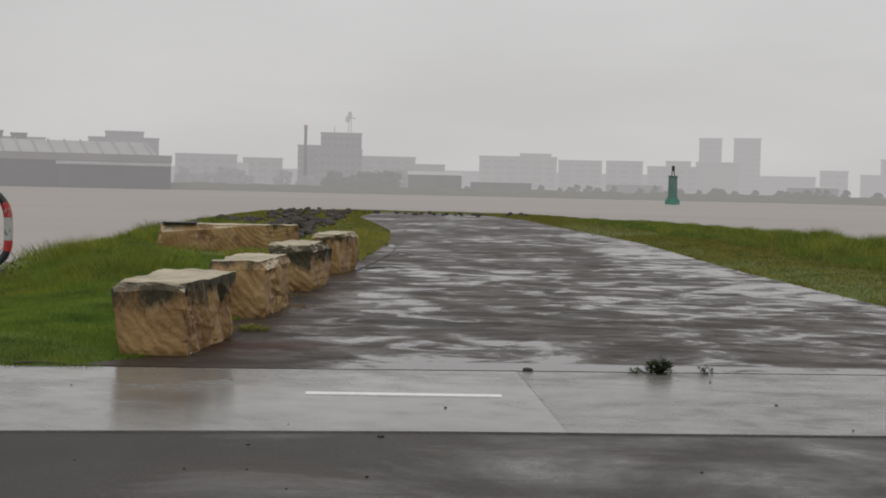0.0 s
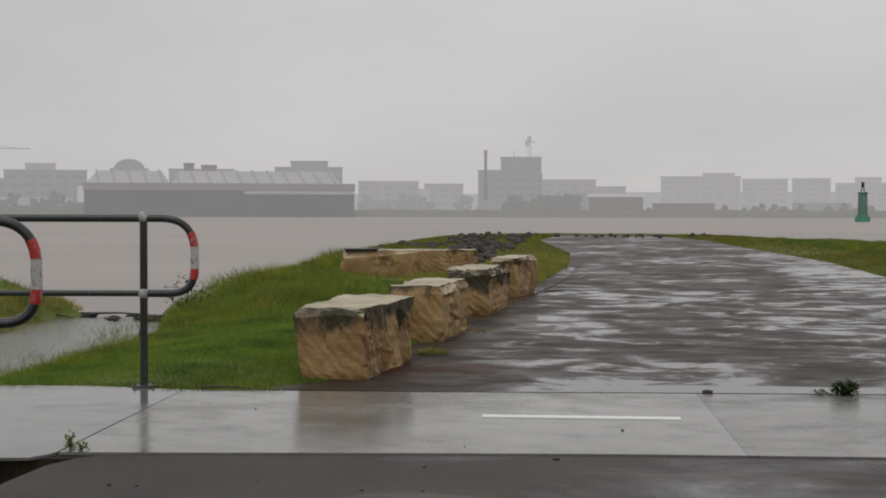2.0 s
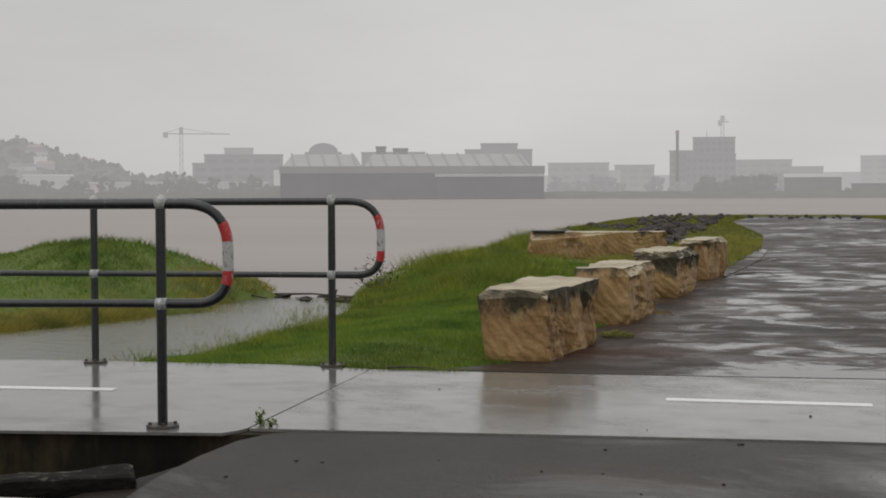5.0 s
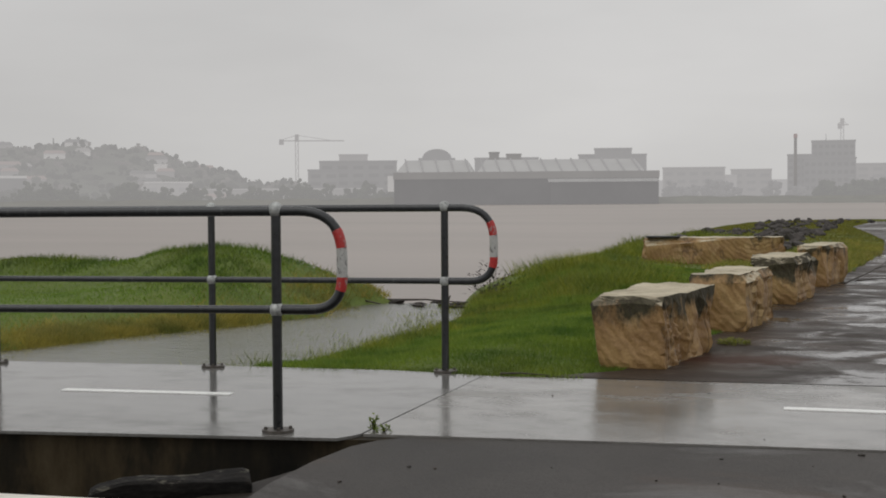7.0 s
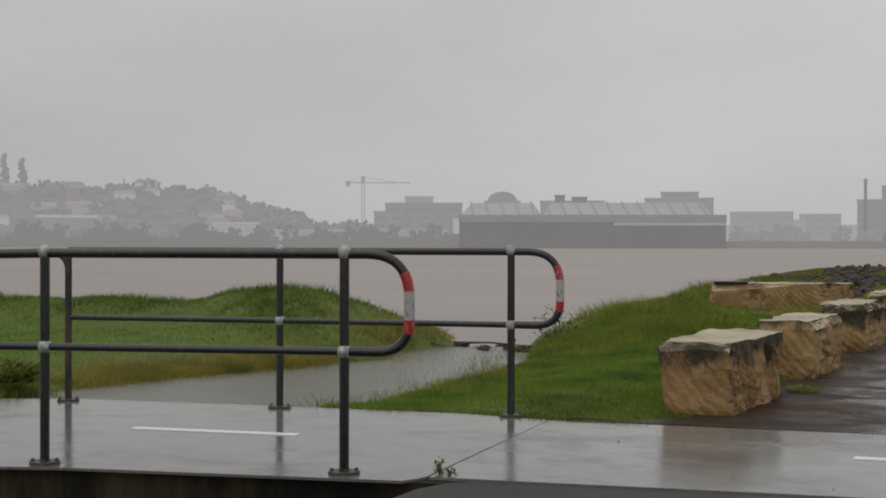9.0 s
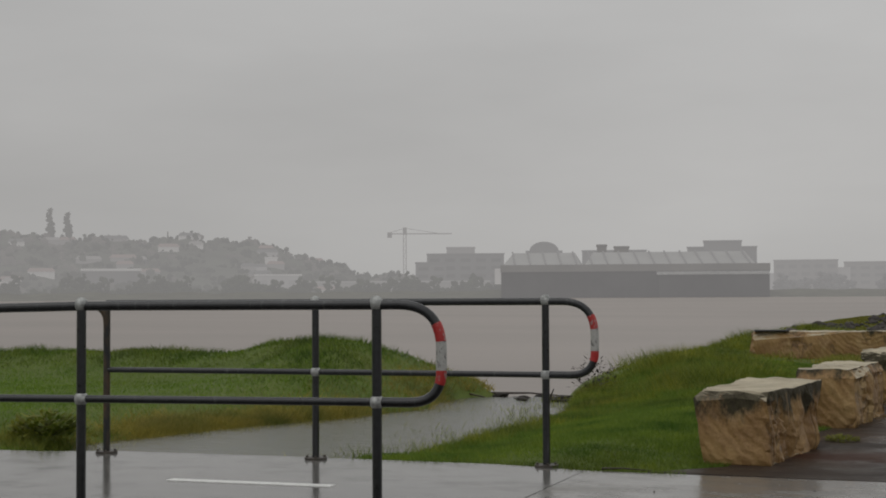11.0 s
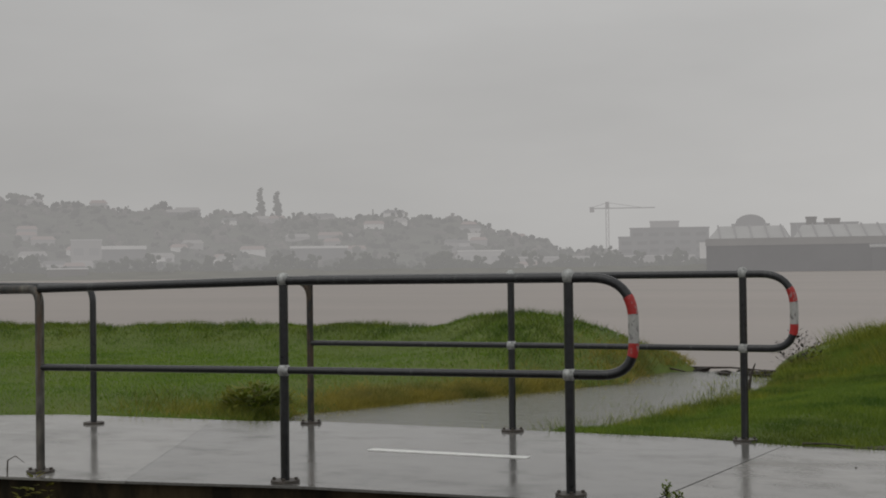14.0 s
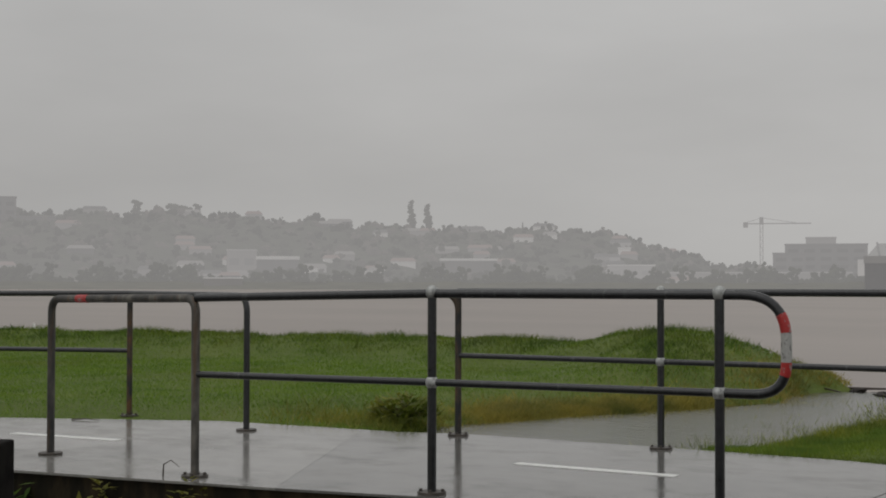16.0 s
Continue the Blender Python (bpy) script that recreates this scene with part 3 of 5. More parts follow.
def land(x, y):
    x, y = np.asarray(x, float), np.asarray(y, float)
    s, t = depth_in(x, y, HEADLAND), depth_in(x, y, LAWN)
    a, r, b = ridge_left(x, y)
    u = np.maximum(s, t)
    h = -1.5 + 1.42 * ease(-1.3, 0.35, u) + 0.13 * ease(0.3, 1.6, u)
    h = h + 0.095 * a * ease(10.5, 15, y) + 0.05 * np.exp(-((x + 9.3) / 0.8) ** 2 - ((y - 12.9) / 1.0) ** 2) + 0.05 * r + 0.28 * b + 0.19 * np.exp(-((x + 7.9) / 1.6) ** 2 - ((y - 12.5) / 1.0) ** 2) + 0.018 * wobble(x, y) * ease(0.2, 1.0, u) + 0.085 * wobble(x * 1.9, y * 1.9) * (a + 0.7 * b + r)
    h = h + 0.03 * ease(10, 20, y) * (1 - ease(28, 40, y)) * (x < -2.6) * ease(0, 2, s)
    flat = np.maximum(depth_in(x, y, DRIVE), depth_in(x, y, PATH_AREA))
    h = np.where(flat > -0.9, h + (-0.008 - h) * ease(-0.9, -0.05, flat) * (u > 0.2), h)
    h = np.where(flat > 0.05, -0.12, h)
    seam = (x > -2.2) & (depth_in(x, y, DRIVE) > -0.4) & (depth_in(x, y, PATH_AREA) > -0.4)
    h = np.where(seam, -0.12, h)
    h = np.where(inside(x, y, DITCH), -0.62, h)
    fore = (y < 4.9 + 0.17 * x + 0.9 * (x > -2.5)) & (y < 30) & ~inside(x, y, DITCH) & (depth_in(x, y, PATH_AREA) < 0)
    h = np.where(fore, -0.30, h)
    return h


def grid_sheet(name, x0, x1, y0, y1, step, height, material, parent=None):
    xs, ys = np.arange(x0, x1 + step / 2, step), np.arange(y0, y1 + step / 2, step)
    gx, gy = np.meshgrid(xs, ys)
    gz = height(gx, gy)
    nx, ny = len(xs), len(ys)
    i = (np.arange(ny - 1)[:, None] * nx + np.arange(nx - 1)).ravel()
    faces = np.stack((i, i + 1, i + nx + 1, i + nx), 1).tolist()
    return mesh_object(name, np.stack((gx.ravel(), gy.ravel(), gz.ravel()), 1), faces, material, parent, True)


ground = grid_sheet("ground", -44, 34, -30, 74, 0.3, land, TURF)
tagged(ground, "wet green turf on low uneven river banks", "ground", kind="structure")

# flood water: one sheet out to the horizon
bm = bmesh.new()
bmesh.ops.create_circle(bm, cap_ends=True, segments=96, radius=4500)
river = part("river", bm, RIVER)
river.location.z = RIVER_Z
tagged(river, "wide brown rain-pocked river in flood", "water", kind="structure")


def channel_height(x, y):
    return CHANNEL_Z - 0.62 * ease(13.0, 15.5, y + 0.25 * np.sin(x * 2.3)) + 0.003 * wobble(x * 3, y * 3)


channel = grid_sheet("channel_water", -10.5, -2.6, 4.2, 16.5, 0.25, channel_height, CHANNEL)
tagged(channel, "shallow grey-green flood water running between grass banks", "water", kind="structure")


# ---- paved surfaces ----
drive = part("road", prism(bmesh.new(), DRIVE, -0.10, 0.0), ASPHALT_DRIVE)
tagged(drive, "old wet asphalt drive with long puddles", "road", kind="structure")
FORECOURT = [(-2.30, 4.391), (-1.03, 4.659), (-0.15, 4.829), (1.77, 5.119), (9, 6.239), (34, 10), (34, -29), (-14, -29), (-14, -0.5), (-6.2, 1.55), (-3.0, 2.20), (-1.44, 2.49), (-1.44, 2.68), (-2.24, 2.95), (-2.33, 3.3), (-2.40, 3.75), (-2.42, 4.10), (-2.38, 4.28)]
fore = part("forecourt", prism(bmesh.new(), FORECOURT, -0.32, -0.008), ASPHALT_FORE)
tagged(fore, "dark wet asphalt forecourt with scattered grit", "road", kind="structure")

footpath = thing("pavement", "wet pale concrete shared path with cracked joints", "path", kind="structure")
# slabs between the expansion joints
GAP = 0.002
cuts = [((-2.50, 4.36), (-2.80, 6.47)), ((0.38, 4.92), (0.10, 6.93)), ((-4.98, 3.44), (-6.75, 5.70)), ((4.6, 5.57), (4.3, 7.65)), ((-9.3, 1.85), (-10.2, 3.98))]


def slab(outline, mix=CONCRETE):
    return part("slab", prism(bmesh.new(), outline, -0.013, 0.0), mix, footpath)


slab([(4.6, 5.57), (9, 6.25), (9, 8.42), (4.3, 7.65)], CONCRETE_WORN)
slab([(0.38 + GAP, 4.92), (1.77, 5.13), (4.6 - GAP, 5.57), (4.3 - GAP, 7.65), (2.28, 7.30), (0.10 + GAP, 6.93)], CONCRETE_WORN)
slab([(-2.50 + GAP, 4.36), (-1.03, 4.67), (-0.15, 4.84), (0.38, 4.92), (0.10, 6.93), (-1.53, 6.64), (-2.80 + GAP, 6.46)], CONCRETE_ROUGH)
slab([(-4.98 + GAP, 3.44), (-4.12, 3.80), (-2.555, 4.215), (-2.520, 4.30), (-2.50 - 0.010, 4.36), (-2.80 - 0.005, 6.47), (-3.4, 6.50), (-4.7, 6.30), (-6.0, 6.03), (-6.47, 5.79), (-6.75 + GAP, 5.73)])
slab([(-9.3 + GAP, 1.85), (-6.43, 2.92), (-4.98, 3.44), (-6.75, 5.73), (-7.98, 5.42), (-9.43, 4.40), (-10.2 + GAP, 3.93)], CONCRETE_PALE)
slab([(-14, 0.25), (-9.3, 1.85), (-10.2, 3.93), (-14, 1.9)], CONCRETE_PALE)

# the culvert's head wall under the path's edge
bm = bmesh.new()
wall_line = [(-14, 0.29), (-9.0, 1.99), (-6.43, 2.96), (-4.94, 3.49), (-4.12, 3.84), (-2.62, 4.24), (-2.36, 4.33)]
prism(bm, wall_line + [(x + 0.05, y + 0.35) for x, y in wall_line[::-1]], -0.70, -0.015)
headwall = tagged(part("headwall", bm, STAINED), "dark algae-stained concrete head wall of a culvert", "wall", kind="structure")

# pale kerb on the near side of the ditch
bm = bmesh.new()
prism(bm, KERB_LINE[::-1] + [(x + 0.03, y - 0.16) for x, y in KERB_LINE], -0.62, 0.085)
bmesh.ops.bevel(bm, geom=[e for e in bm.edges if all(v.co.z > 0.08 for v in e.verts)], offset=0.012, segments=2, affect="EDGES")
tagged(part("kerb", bm, KERB_PAINT), "pale cream concrete kerb along the ditch", "kerb", kind="structure")

ditch_floor = grid_sheet("ditch_floor", -14, -2.2, -1.0, 4.5, 0.25, lambda x, y: -0.49 + 0.03 * wobble(x * 2, y * 2) + 0.30 * ease(-3.2, -2.3, x) * ease(2.8, 3.6, y), MUD)
tagged(ditch_floor, "wet dark mud on the floor of the ditch", "ground", kind="structure")


def spill_height(x, y):
    """Falls off sharply at the forecourt's edge, then runs down into the ditch."""
    d = -2.42 - x - 0.22 * np.clip(y - 3.3, -0.6, 1.1) * -0.6 - 0.04 * wobble(x * 3, y * 3)
    return -0.014 - 0.065 * ease(0.0, 0.16, d) - 0.36 * np.maximum(0, d - 0.05) - 0.6 * np.maximum(0, -3.04 + 0.06 * wobble(x * 5, y * 4) - x)


spill = grid_sheet("asphalt_spill", -3.35, -2.26, 2.75, 4.33, 0.06, spill_height, ASPHALT_DAMP)
tagged(spill, "wet asphalt running down past the end of the head wall", "road", kind="structure")


def lane_mark(x0, y0, x1, y1, w=0.078):
    d = Vector((x1 - x0, y1 - y0)).normalized()
    n = Vector((-d.y, d.x)) * w / 2
    bm = prism(bmesh.new(), [(x0 + n.x, y0 + n.y), (x0 - n.x, y0 - n.y), (x1 - n.x, y1 - n.y), (x1 + n.x, y1 + n.y)], 0.0, 0.004)
    tagged(part("lane_mark", bm, PAINT), "white painted centre dash on the concrete path", "road marking", "centre dashes")


lane_mark(-0.925, 5.80, 0.055, 5.925)
lane_mark(-4.725, 5.035, -3.755, 5.228)
lane_mark(-8.30, 3.86, -7.41, 4.12)
lane_mark(4.0, 6.43, 4.97, 6.58)


# ---- railings ----
TOP_Z, MID_Z, R_TOP, R_MID = 0.99, 0.55, 0.0225, 0.0185


def upright(parent, x, y, steel=STEEL, plate=True, top=TOP_Z - 0.01):
    bm = bmesh.new()
    disc(bm, x, y, 0.0, top, 0.0225, 16)
    post = part("post", bm, steel, parent, "", True)
    if plate:
        bm = bmesh.new()
        disc(bm, x, y, 0.001, 0.013, 0.072)
        plate_ob = part("base_plate", bm, PLATE, post, "rust-stained round base plate")
        for a in (0.6, 2.2, 3.75, 5.3):
            bm = bmesh.new()
            disc(bm, x + 0.055 * math.cos(a), y + 0.055 * math.sin(a), 0.012, 0.026, 0.009, 6)
            part("bolt", bm, PLATE, post)
    return post


def fitting(parent, x, y, z):
    bm = bmesh.new()
    bmesh.ops.create_uvsphere(bm, u_segments=14, v_segments=8, radius=0.034)
    bmesh.ops.scale(bm, vec=(1, 1, 1.05), verts=bm.verts)
    bmesh.ops.translate(bm, vec=(x, y, z), verts=bm.verts)
    part("fitting", bm, FITTING, parent, "pale zinc ball fitting", True)


def rail_with_loop(name, label, posts, out, tail, end_post_plate=True):
    """Two rails that close in a rounded loop at the head of the line of posts; tail carries the top rail on, down to the ground."""
    ob = thing(name, label, "railing", "path railings")
    first = Vector((*posts[0], 0))
    d = (first - Vector((*posts[1], 0))).normalized()
    tip = first + d * out
    last = Vector((*posts[-1], 0))
    bm = bmesh.new()
    up = [p + Vector((0, 0, TOP_Z)) for p in (last, Vector((*posts[1], 0)), first)]
    if tail is not None:
        up[0].z -= 0.028
    lo = [p + Vector((0, 0, MID_Z)) for p in (first,)]
    line = rounded([up[0], up[1]], 0.1) + rounded([up[1], tip + Vector((0, 0, TOP_Z)), tip + Vector((0, 0, MID_Z)), lo[0]], 0.20, 10)[1:]
    tube(bm, line, R_TOP)
    part("top_rail", bm, STEEL, ob, "", True)
    bm = bmesh.new()
    tube(bm, [Vector((*posts[0], MID_Z)), Vector((*posts[1], MID_Z)), Vector((*posts[-1], MID_Z))], R_MID)
    part("mid_rail", bm, STEEL, ob, "", True)
    # reflective bands on the loop
    cz = (TOP_Z + MID_Z) / 2
    curve = rounded([up[1], tip + Vector((0, 0, TOP_Z)), tip + Vector((0, 0, MID_Z)), lo[0]], 0.20, 10)
    for z0, z1, mat, lab in ((cz + 0.055, cz + 0.135, TAPE_RED, "red reflective band"), (cz - 0.075, cz + 0.055, TAPE_WHITE, "scuffed white reflective band"), (cz - 0.135, cz - 0.075, TAPE_RED, "red reflective band")):
        side = [p for p in curve if (p - first).length < 1.5]

        def at_height(z):
            for a, b in zip(side, side[1:]):
                if (a.z - z) * (b.z - z) <= 0 and abs(a.z - b.z) > 1e-6:
                    return a.lerp(b, (z - a.z) / (b.z - a.z))
            return tip + Vector((0, 0, z))
        bm = bmesh.new()
        tube(bm, [at_height(z0 + (z1 - z0) * k / 6) for k in range(7)], R_TOP + 0.002)
        part("reflective_tape", bm, mat, ob, lab, True)
    for i, (x, y) in enumerate(posts):
        end = i == len(posts) - 1
        upright(ob, x, y, STEEL if not end else RUSTY if tail is None else WORN_STEEL, end_post_plate or not end, 0.50 if end and tail is not None else TOP_Z - 0.01)
        if not end:
            fitting(ob, x, y, TOP_Z + 0.006)
            fitting(ob, x, y, MID_Z)
    if tail is not None:
        bm = bmesh.new()
        tx, ty = tail
        tube(bm, rounded([(last.x, last.y, 0.46), (last.x, last.y, TOP_Z - 0.030), (tx, ty, TOP_Z - 0.045), (tx, ty, 0.0)], 0.085, 9), R_TOP + 0.001)
        part("end_hoop", bm, WORN_STEEL, ob, "pale worn hoop end that bends down to the path", True)
        bm = bmesh.new()
        disc(bm, tx, ty, 0.001, 0.013, 0.072)
        part("base_plate", bm, PLATE, ob, "rust-stained round base plate")
        p, q = Vector((last.x, last.y, TOP_Z - 0.030)), Vector((tx, ty, TOP_Z - 0.045))
        bm = bmesh.new()
        tube(bm, [p.lerp(q, 0.72), p.lerp(q, 0.80)], R_TOP + 0.002)
        part("reflective_tape", bm, TAPE_RED, ob, "remnant of red reflective band", True)
    return ob


rail_with_loop("near_railing", "grey galvanised tube railing with taped loop end beside the ditch",
               [(-2.876, 4.262), (-4.268, 3.850), (-5.605, 3.405)], 0.30, (-7.05, 3.40))
far_rail = rail_with_loop("far_railing", "grey galvanised tube railing with taped loop end beside the channel",
                          [(-3.078, 6.524), (-4.543, 6.228), (-5.995, 5.91)], 0.30, None)
# bent end of the far railing's last post
bm = bmesh.new()
tube(bm, rounded([(-7.1, 5.2, 0.955), (-5.995, 5.91, TOP_Z - 0.008), (-5.995, 5.91, 0.6)], 0.13, 8), R_TOP)
part("end_hoop", bm, RUSTY, far_rail, "rust-spotted bend", True)

left_rail = thing("left_railing", "rust-spotted grey tube railing along the lawn side of the path", "railing", "path railings")
bm = bmesh.new()
tube(bm, rounded([(-14.0, 2.35, 0.95), (-8.80, 5.14, 0.965), (-7.29, 5.10, 0.957), (-7.29, 5.10, 0.0)], 0.12, 8), R_TOP)
part("top_rail", bm, STEEL, left_rail, "", True)
bm = bmesh.new()
tube(bm, [(-14.0, 2.35, 0.515), (-8.80, 5.14, 0.515)], R_MID)
part("mid_rail", bm, STEEL, left_rail, "", True)
upright(left_rail, -8.80, 5.14, RUSTY, True, 0.95)
upright(left_rail, -10.15, 4.42, STEEL, True, 0.95)
upright(left_rail, -11.5, 3.69, STEEL, True, 0.95)
upright(left_rail, -14.0, 2.35, STEEL, True, 0.95)
bm = bmesh.new()
disc(bm, -7.29, 5.10, 0.001, 0.013, 0.072)
part("base_plate", bm, PLATE, left_rail, "rust-stained round base plate")


# ---- sandstone blocks ----
def quarry_block(name, label, seed, cx, cy, lx, ly, h, turn, rough=0.04, lichen=0.0):
    """A sawn and split block: lx across, ly long, h high; its arrises are knocked off in flat facets."""
    rng = random.Random(seed * 31)
    bm = bmesh.new()
    box(bm, -lx / 2, lx / 2, -ly / 2, ly / 2, 0, h)
    for k in range(16):
        sx, sy = rng.choice((-1, 1)), rng.choice((-1, 1))
        kind = k % 4
        if kind == 0:    # upright arris
            co, no = Vector((sx * lx / 2, sy * ly / 2, h / 2)), Vector((sx, sy * rng.uniform(0.4, 1.2), rng.uniform(-0.25, 0.25)))
        elif kind == 1:  # upper arris, long side
            co, no = Vector((sx * lx / 2, rng.uniform(-0.4, 0.4) * ly, h)), Vector((sx, rng.uniform(-0.07, 0.07), rng.uniform(0.6, 1.3)))
        elif kind == 2:  # upper arris, end
            co, no = Vector((0, sy * ly / 2, h)), Vector((rng.uniform(-0.15, 0.15), sy, rng.uniform(0.6, 1.3)))
        else:            # split long face
            co, no = Vector((sx * lx / 2, rng.uniform(-0.35, 0.35) * ly, h * rng.uniform(0.2, 0.8))), Vector((sx, rng.uniform(-0.10, 0.10), rng.uniform(-0.12, 0.12)))
        no.normalize()
        co = co - no * rough * (rng.uniform(0.2, 0.75) if kind < 3 else rng.uniform(0.0, 0.35))
        res = bmesh.ops.bisect_plane(bm, geom=bm.verts[:] + bm.edges[:] + bm.faces[:], plane_co=co, plane_no=no, clear_outer=True)
        edges = [e for e in res["geom_cut"] if isinstance(e, bmesh.types.BMEdge)]
        if edges:
            bmesh.ops.contextual_create(bm, geom=edges)
    bmesh.ops.triangulate(bm, faces=bm.faces)
    for _ in range(4):
        long_edges = [e for e in bm.edges if e.calc_length() > 0.055]
        if not long_edges:
            break
        bmesh.ops.subdivide_edges(bm, edges=long_edges, cuts=1)
        bmesh.ops.triangulate(bm, faces=bm.faces)
    bmesh.ops.recalc_face_normals(bm, faces=bm.faces)
    bm.normal_update()
    off = Vector((seed * 11.7, seed * 4.3, seed * 8.9))
    for v in bm.verts:
        n = v.normal.copy()
        top = n.z > 0.9
        q = v.co
        groove = max(0.0, 0.11 - abs(noise.noise(Vector((q.x * 1.4 + off.x, q.y * 2.6, q.z * 1.2 + off.z))))) * 4.5
        push = rough * ((0.25 if top else 0.45) * noise.noise(q * 4 + off) + 0.16 * noise.noise(q * 14 + off))
        if abs(n.x) > 0.6:   # split sides: upright scallops with sharp ridges between them
            scallop = abs(noise.noise(Vector((off.x, q.y * 4.2 + 0.8 * noise.noise(q * 3 + off), q.z * 1.5 + off.z))))
            push += rough * (1.9 * scallop - 0.65 - 1.5 * groove) * (0.35 if q.z > h - 0.07 else 1.0)
        elif not top:
            push -= rough * 0.15 * groove
        v.co = q + n * push
        foot = max(0.0, 1 - q.z / 0.075) ** 2   # undercut foot
        if n.z < 0.5:
            v.co.x -= math.copysign(0.018, q.x) * foot
            v.co.y -= math.copysign(0.018, q.y) * foot
        v.co.z = max(0.0, v.co.z)
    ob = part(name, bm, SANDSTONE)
    ob.color = (0.5 + lichen, 0.5, 0.5, 1)   # how far down the lichen hangs
    ob.matrix_world = pose(cx, cy, 0.03 if cx < -4 else -0.02, 0, 0, turn)
    return tagged(ob, label, "stone block", "sandstone blocks beside the drive")


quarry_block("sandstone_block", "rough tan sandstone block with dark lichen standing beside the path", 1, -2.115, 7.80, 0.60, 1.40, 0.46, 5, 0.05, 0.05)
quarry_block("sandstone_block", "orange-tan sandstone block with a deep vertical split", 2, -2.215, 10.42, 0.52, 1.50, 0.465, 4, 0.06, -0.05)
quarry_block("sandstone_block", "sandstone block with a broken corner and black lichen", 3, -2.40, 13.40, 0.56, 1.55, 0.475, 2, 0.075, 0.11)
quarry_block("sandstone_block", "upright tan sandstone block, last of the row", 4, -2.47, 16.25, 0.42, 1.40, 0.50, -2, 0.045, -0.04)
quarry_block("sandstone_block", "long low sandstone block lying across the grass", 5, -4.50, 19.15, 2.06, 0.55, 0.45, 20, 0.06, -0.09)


# ---- loose things by the path ----
bm = bmesh.new()
box(bm, -0.24, 0.24, -0.16, 0.16, 0, 0.022, 0.004)
plate = part("black_plate", bm, BLACK)
plate.matrix_world = pose(-5.15, 18.80, 0.480, 0, 0, 20)
tagged(plate, "flat black rubber plate lying on the long stone", "plate")

bm = bmesh.new()
box(bm, -0.285, 0.285, -0.11, 0.11, 0.0, 0.60, 0.03)
bmesh.ops.subdivide_edges(bm, edges=bm.edges[:], cuts=5, use_grid_fill=True)
for v in bm.verts:
    v.co += Vector((noise.noise(v.co * 6), noise.noise(v.co * 6 + Vector((5, 0, 0))), 1.3 * noise.noise(v.co * 5 + Vector((0, 9, 0))))) * 0.022
    v.co.z -= 0.025 * max(0.0, -v.co.x / 0.285) ** 2 * (v.co.z > 0.4)
sleeper = part("timber_sleeper", bm, WORN_TIMBER)
sleeper.matrix_world = pose(-2.60, 3.07, -0.56, 0, 0, 36)
tagged(sleeper, "black weathered timber sleeper standing in the ditch", "timber block")

bm = bmesh.new()
box(bm, -0.16, 0.16, -0.16, 0.16, 0.0, 0.96, 0.012)
stump = part("timber_bollard", bm, DARK_BLOCK)
stump.matrix_world = pose(-4.69, 1.585, -0.56, 0, 0, 40)
tagged(stump, "square black timber bollard at the edge of the ditch", "bollard")


def leafy(name, label, x, y, z, count, spread, height, material, seed, leaf=0.03, stems=True, category="weed"):
    """A small plant of stems and many single leaves."""
    rng = random.Random(seed)
    ob = thing(name, label, category, at=pose(x, y, z))
    verts, faces = [], []
    sv, sf = [], []
    for i in range(count):
        a, r = rng.uniform(0, 6.283), spread * math.sqrt(rng.random())
        top = Vector((r * math.cos(a), r * math.sin(a), height * (0.06 + 0.94 * rng.random()) * (1 - 0.45 * r / spread)))
        d = Vector((math.cos(a + rng.uniform(-1, 1)), math.sin(a + rng.uniform(-1, 1)), rng.uniform(-0.2, 0.8))).normalized()
        w = d.cross(Vector((0, 0, 1))).normalized() * leaf * 0.3
        n = len(verts)
        ln = leaf * rng.uniform(0.7, 1.5)
        verts += [top - d * ln * 0.5, top + w + Vector((0, 0, 0.003)), top + d * ln * 0.7, top - w + Vector((0, 0, 0.003))]
        faces.append((n, n + 1, n + 2, n + 3))
        if stems and i % 4 == 0:
            n = len(sv)
            foot = Vector((top.x * 0.15, top.y * 0.15, 0))
            o = Vector((0.0025, 0.0, 0))
            o2 = Vector((0.0, 0.0025, 0))
            sv += [foot - o, foot + o, top + o * 0.5, top - o * 0.5, foot - o2, foot + o2, top + o2 * 0.5, top - o2 * 0.5]
            sf += [(n, n + 1, n + 2, n + 3), (n + 4, n + 5, n + 6, n + 7)]
    mesh_object("leaves", verts, faces, material, ob)
    if sf:
        mesh_object("stems", sv, sf, BARK, ob)
    return ob


leafy("weed", "dense dark green weed tuft growing in the path joint", 0.925, 7.06, 0, 230, 0.075, 0.105, LEAF_DARK, 1, 0.030)
leafy("weed", "small dark weed sprouting in the path joint", 0.79, 7.02, 0, 40, 0.05, 0.035, LEAF_DARK, 2, 0.02)
leafy("weed", "thin dark weed with an upright stalk in the path joint", 1.19, 7.10, 0, 45, 0.05, 0.06, LEAF_DARK, 3, 0.02)
leafy("weed", "bright green weed in the cracked joint by the head wall", -2.50, 4.47, 0, 40, 0.022, 0.09, LEAF, 4, 0.02)
leafy("weed", "low green weed in the cracked joint by the head wall", -2.43, 4.43, 0, 34, 0.04, 0.035, LEAF, 5, 0.02)
leafy("weed", "yellow-green vine climbing the head wall", -5.46, 3.27, -0.5, 260, 0.17, 0.62, VINE, 6, 0.045)
leafy("weed", "yellow-green vine in the ditch", -5.93, 3.02, -0.5, 220, 0.17, 0.58, VINE, 7, 0.05)
leafy("weed", "broad-leaved weed in the ditch", -6.45, 2.78, -0.5, 200, 0.20, 0.58, LEAF, 8, 0.07)
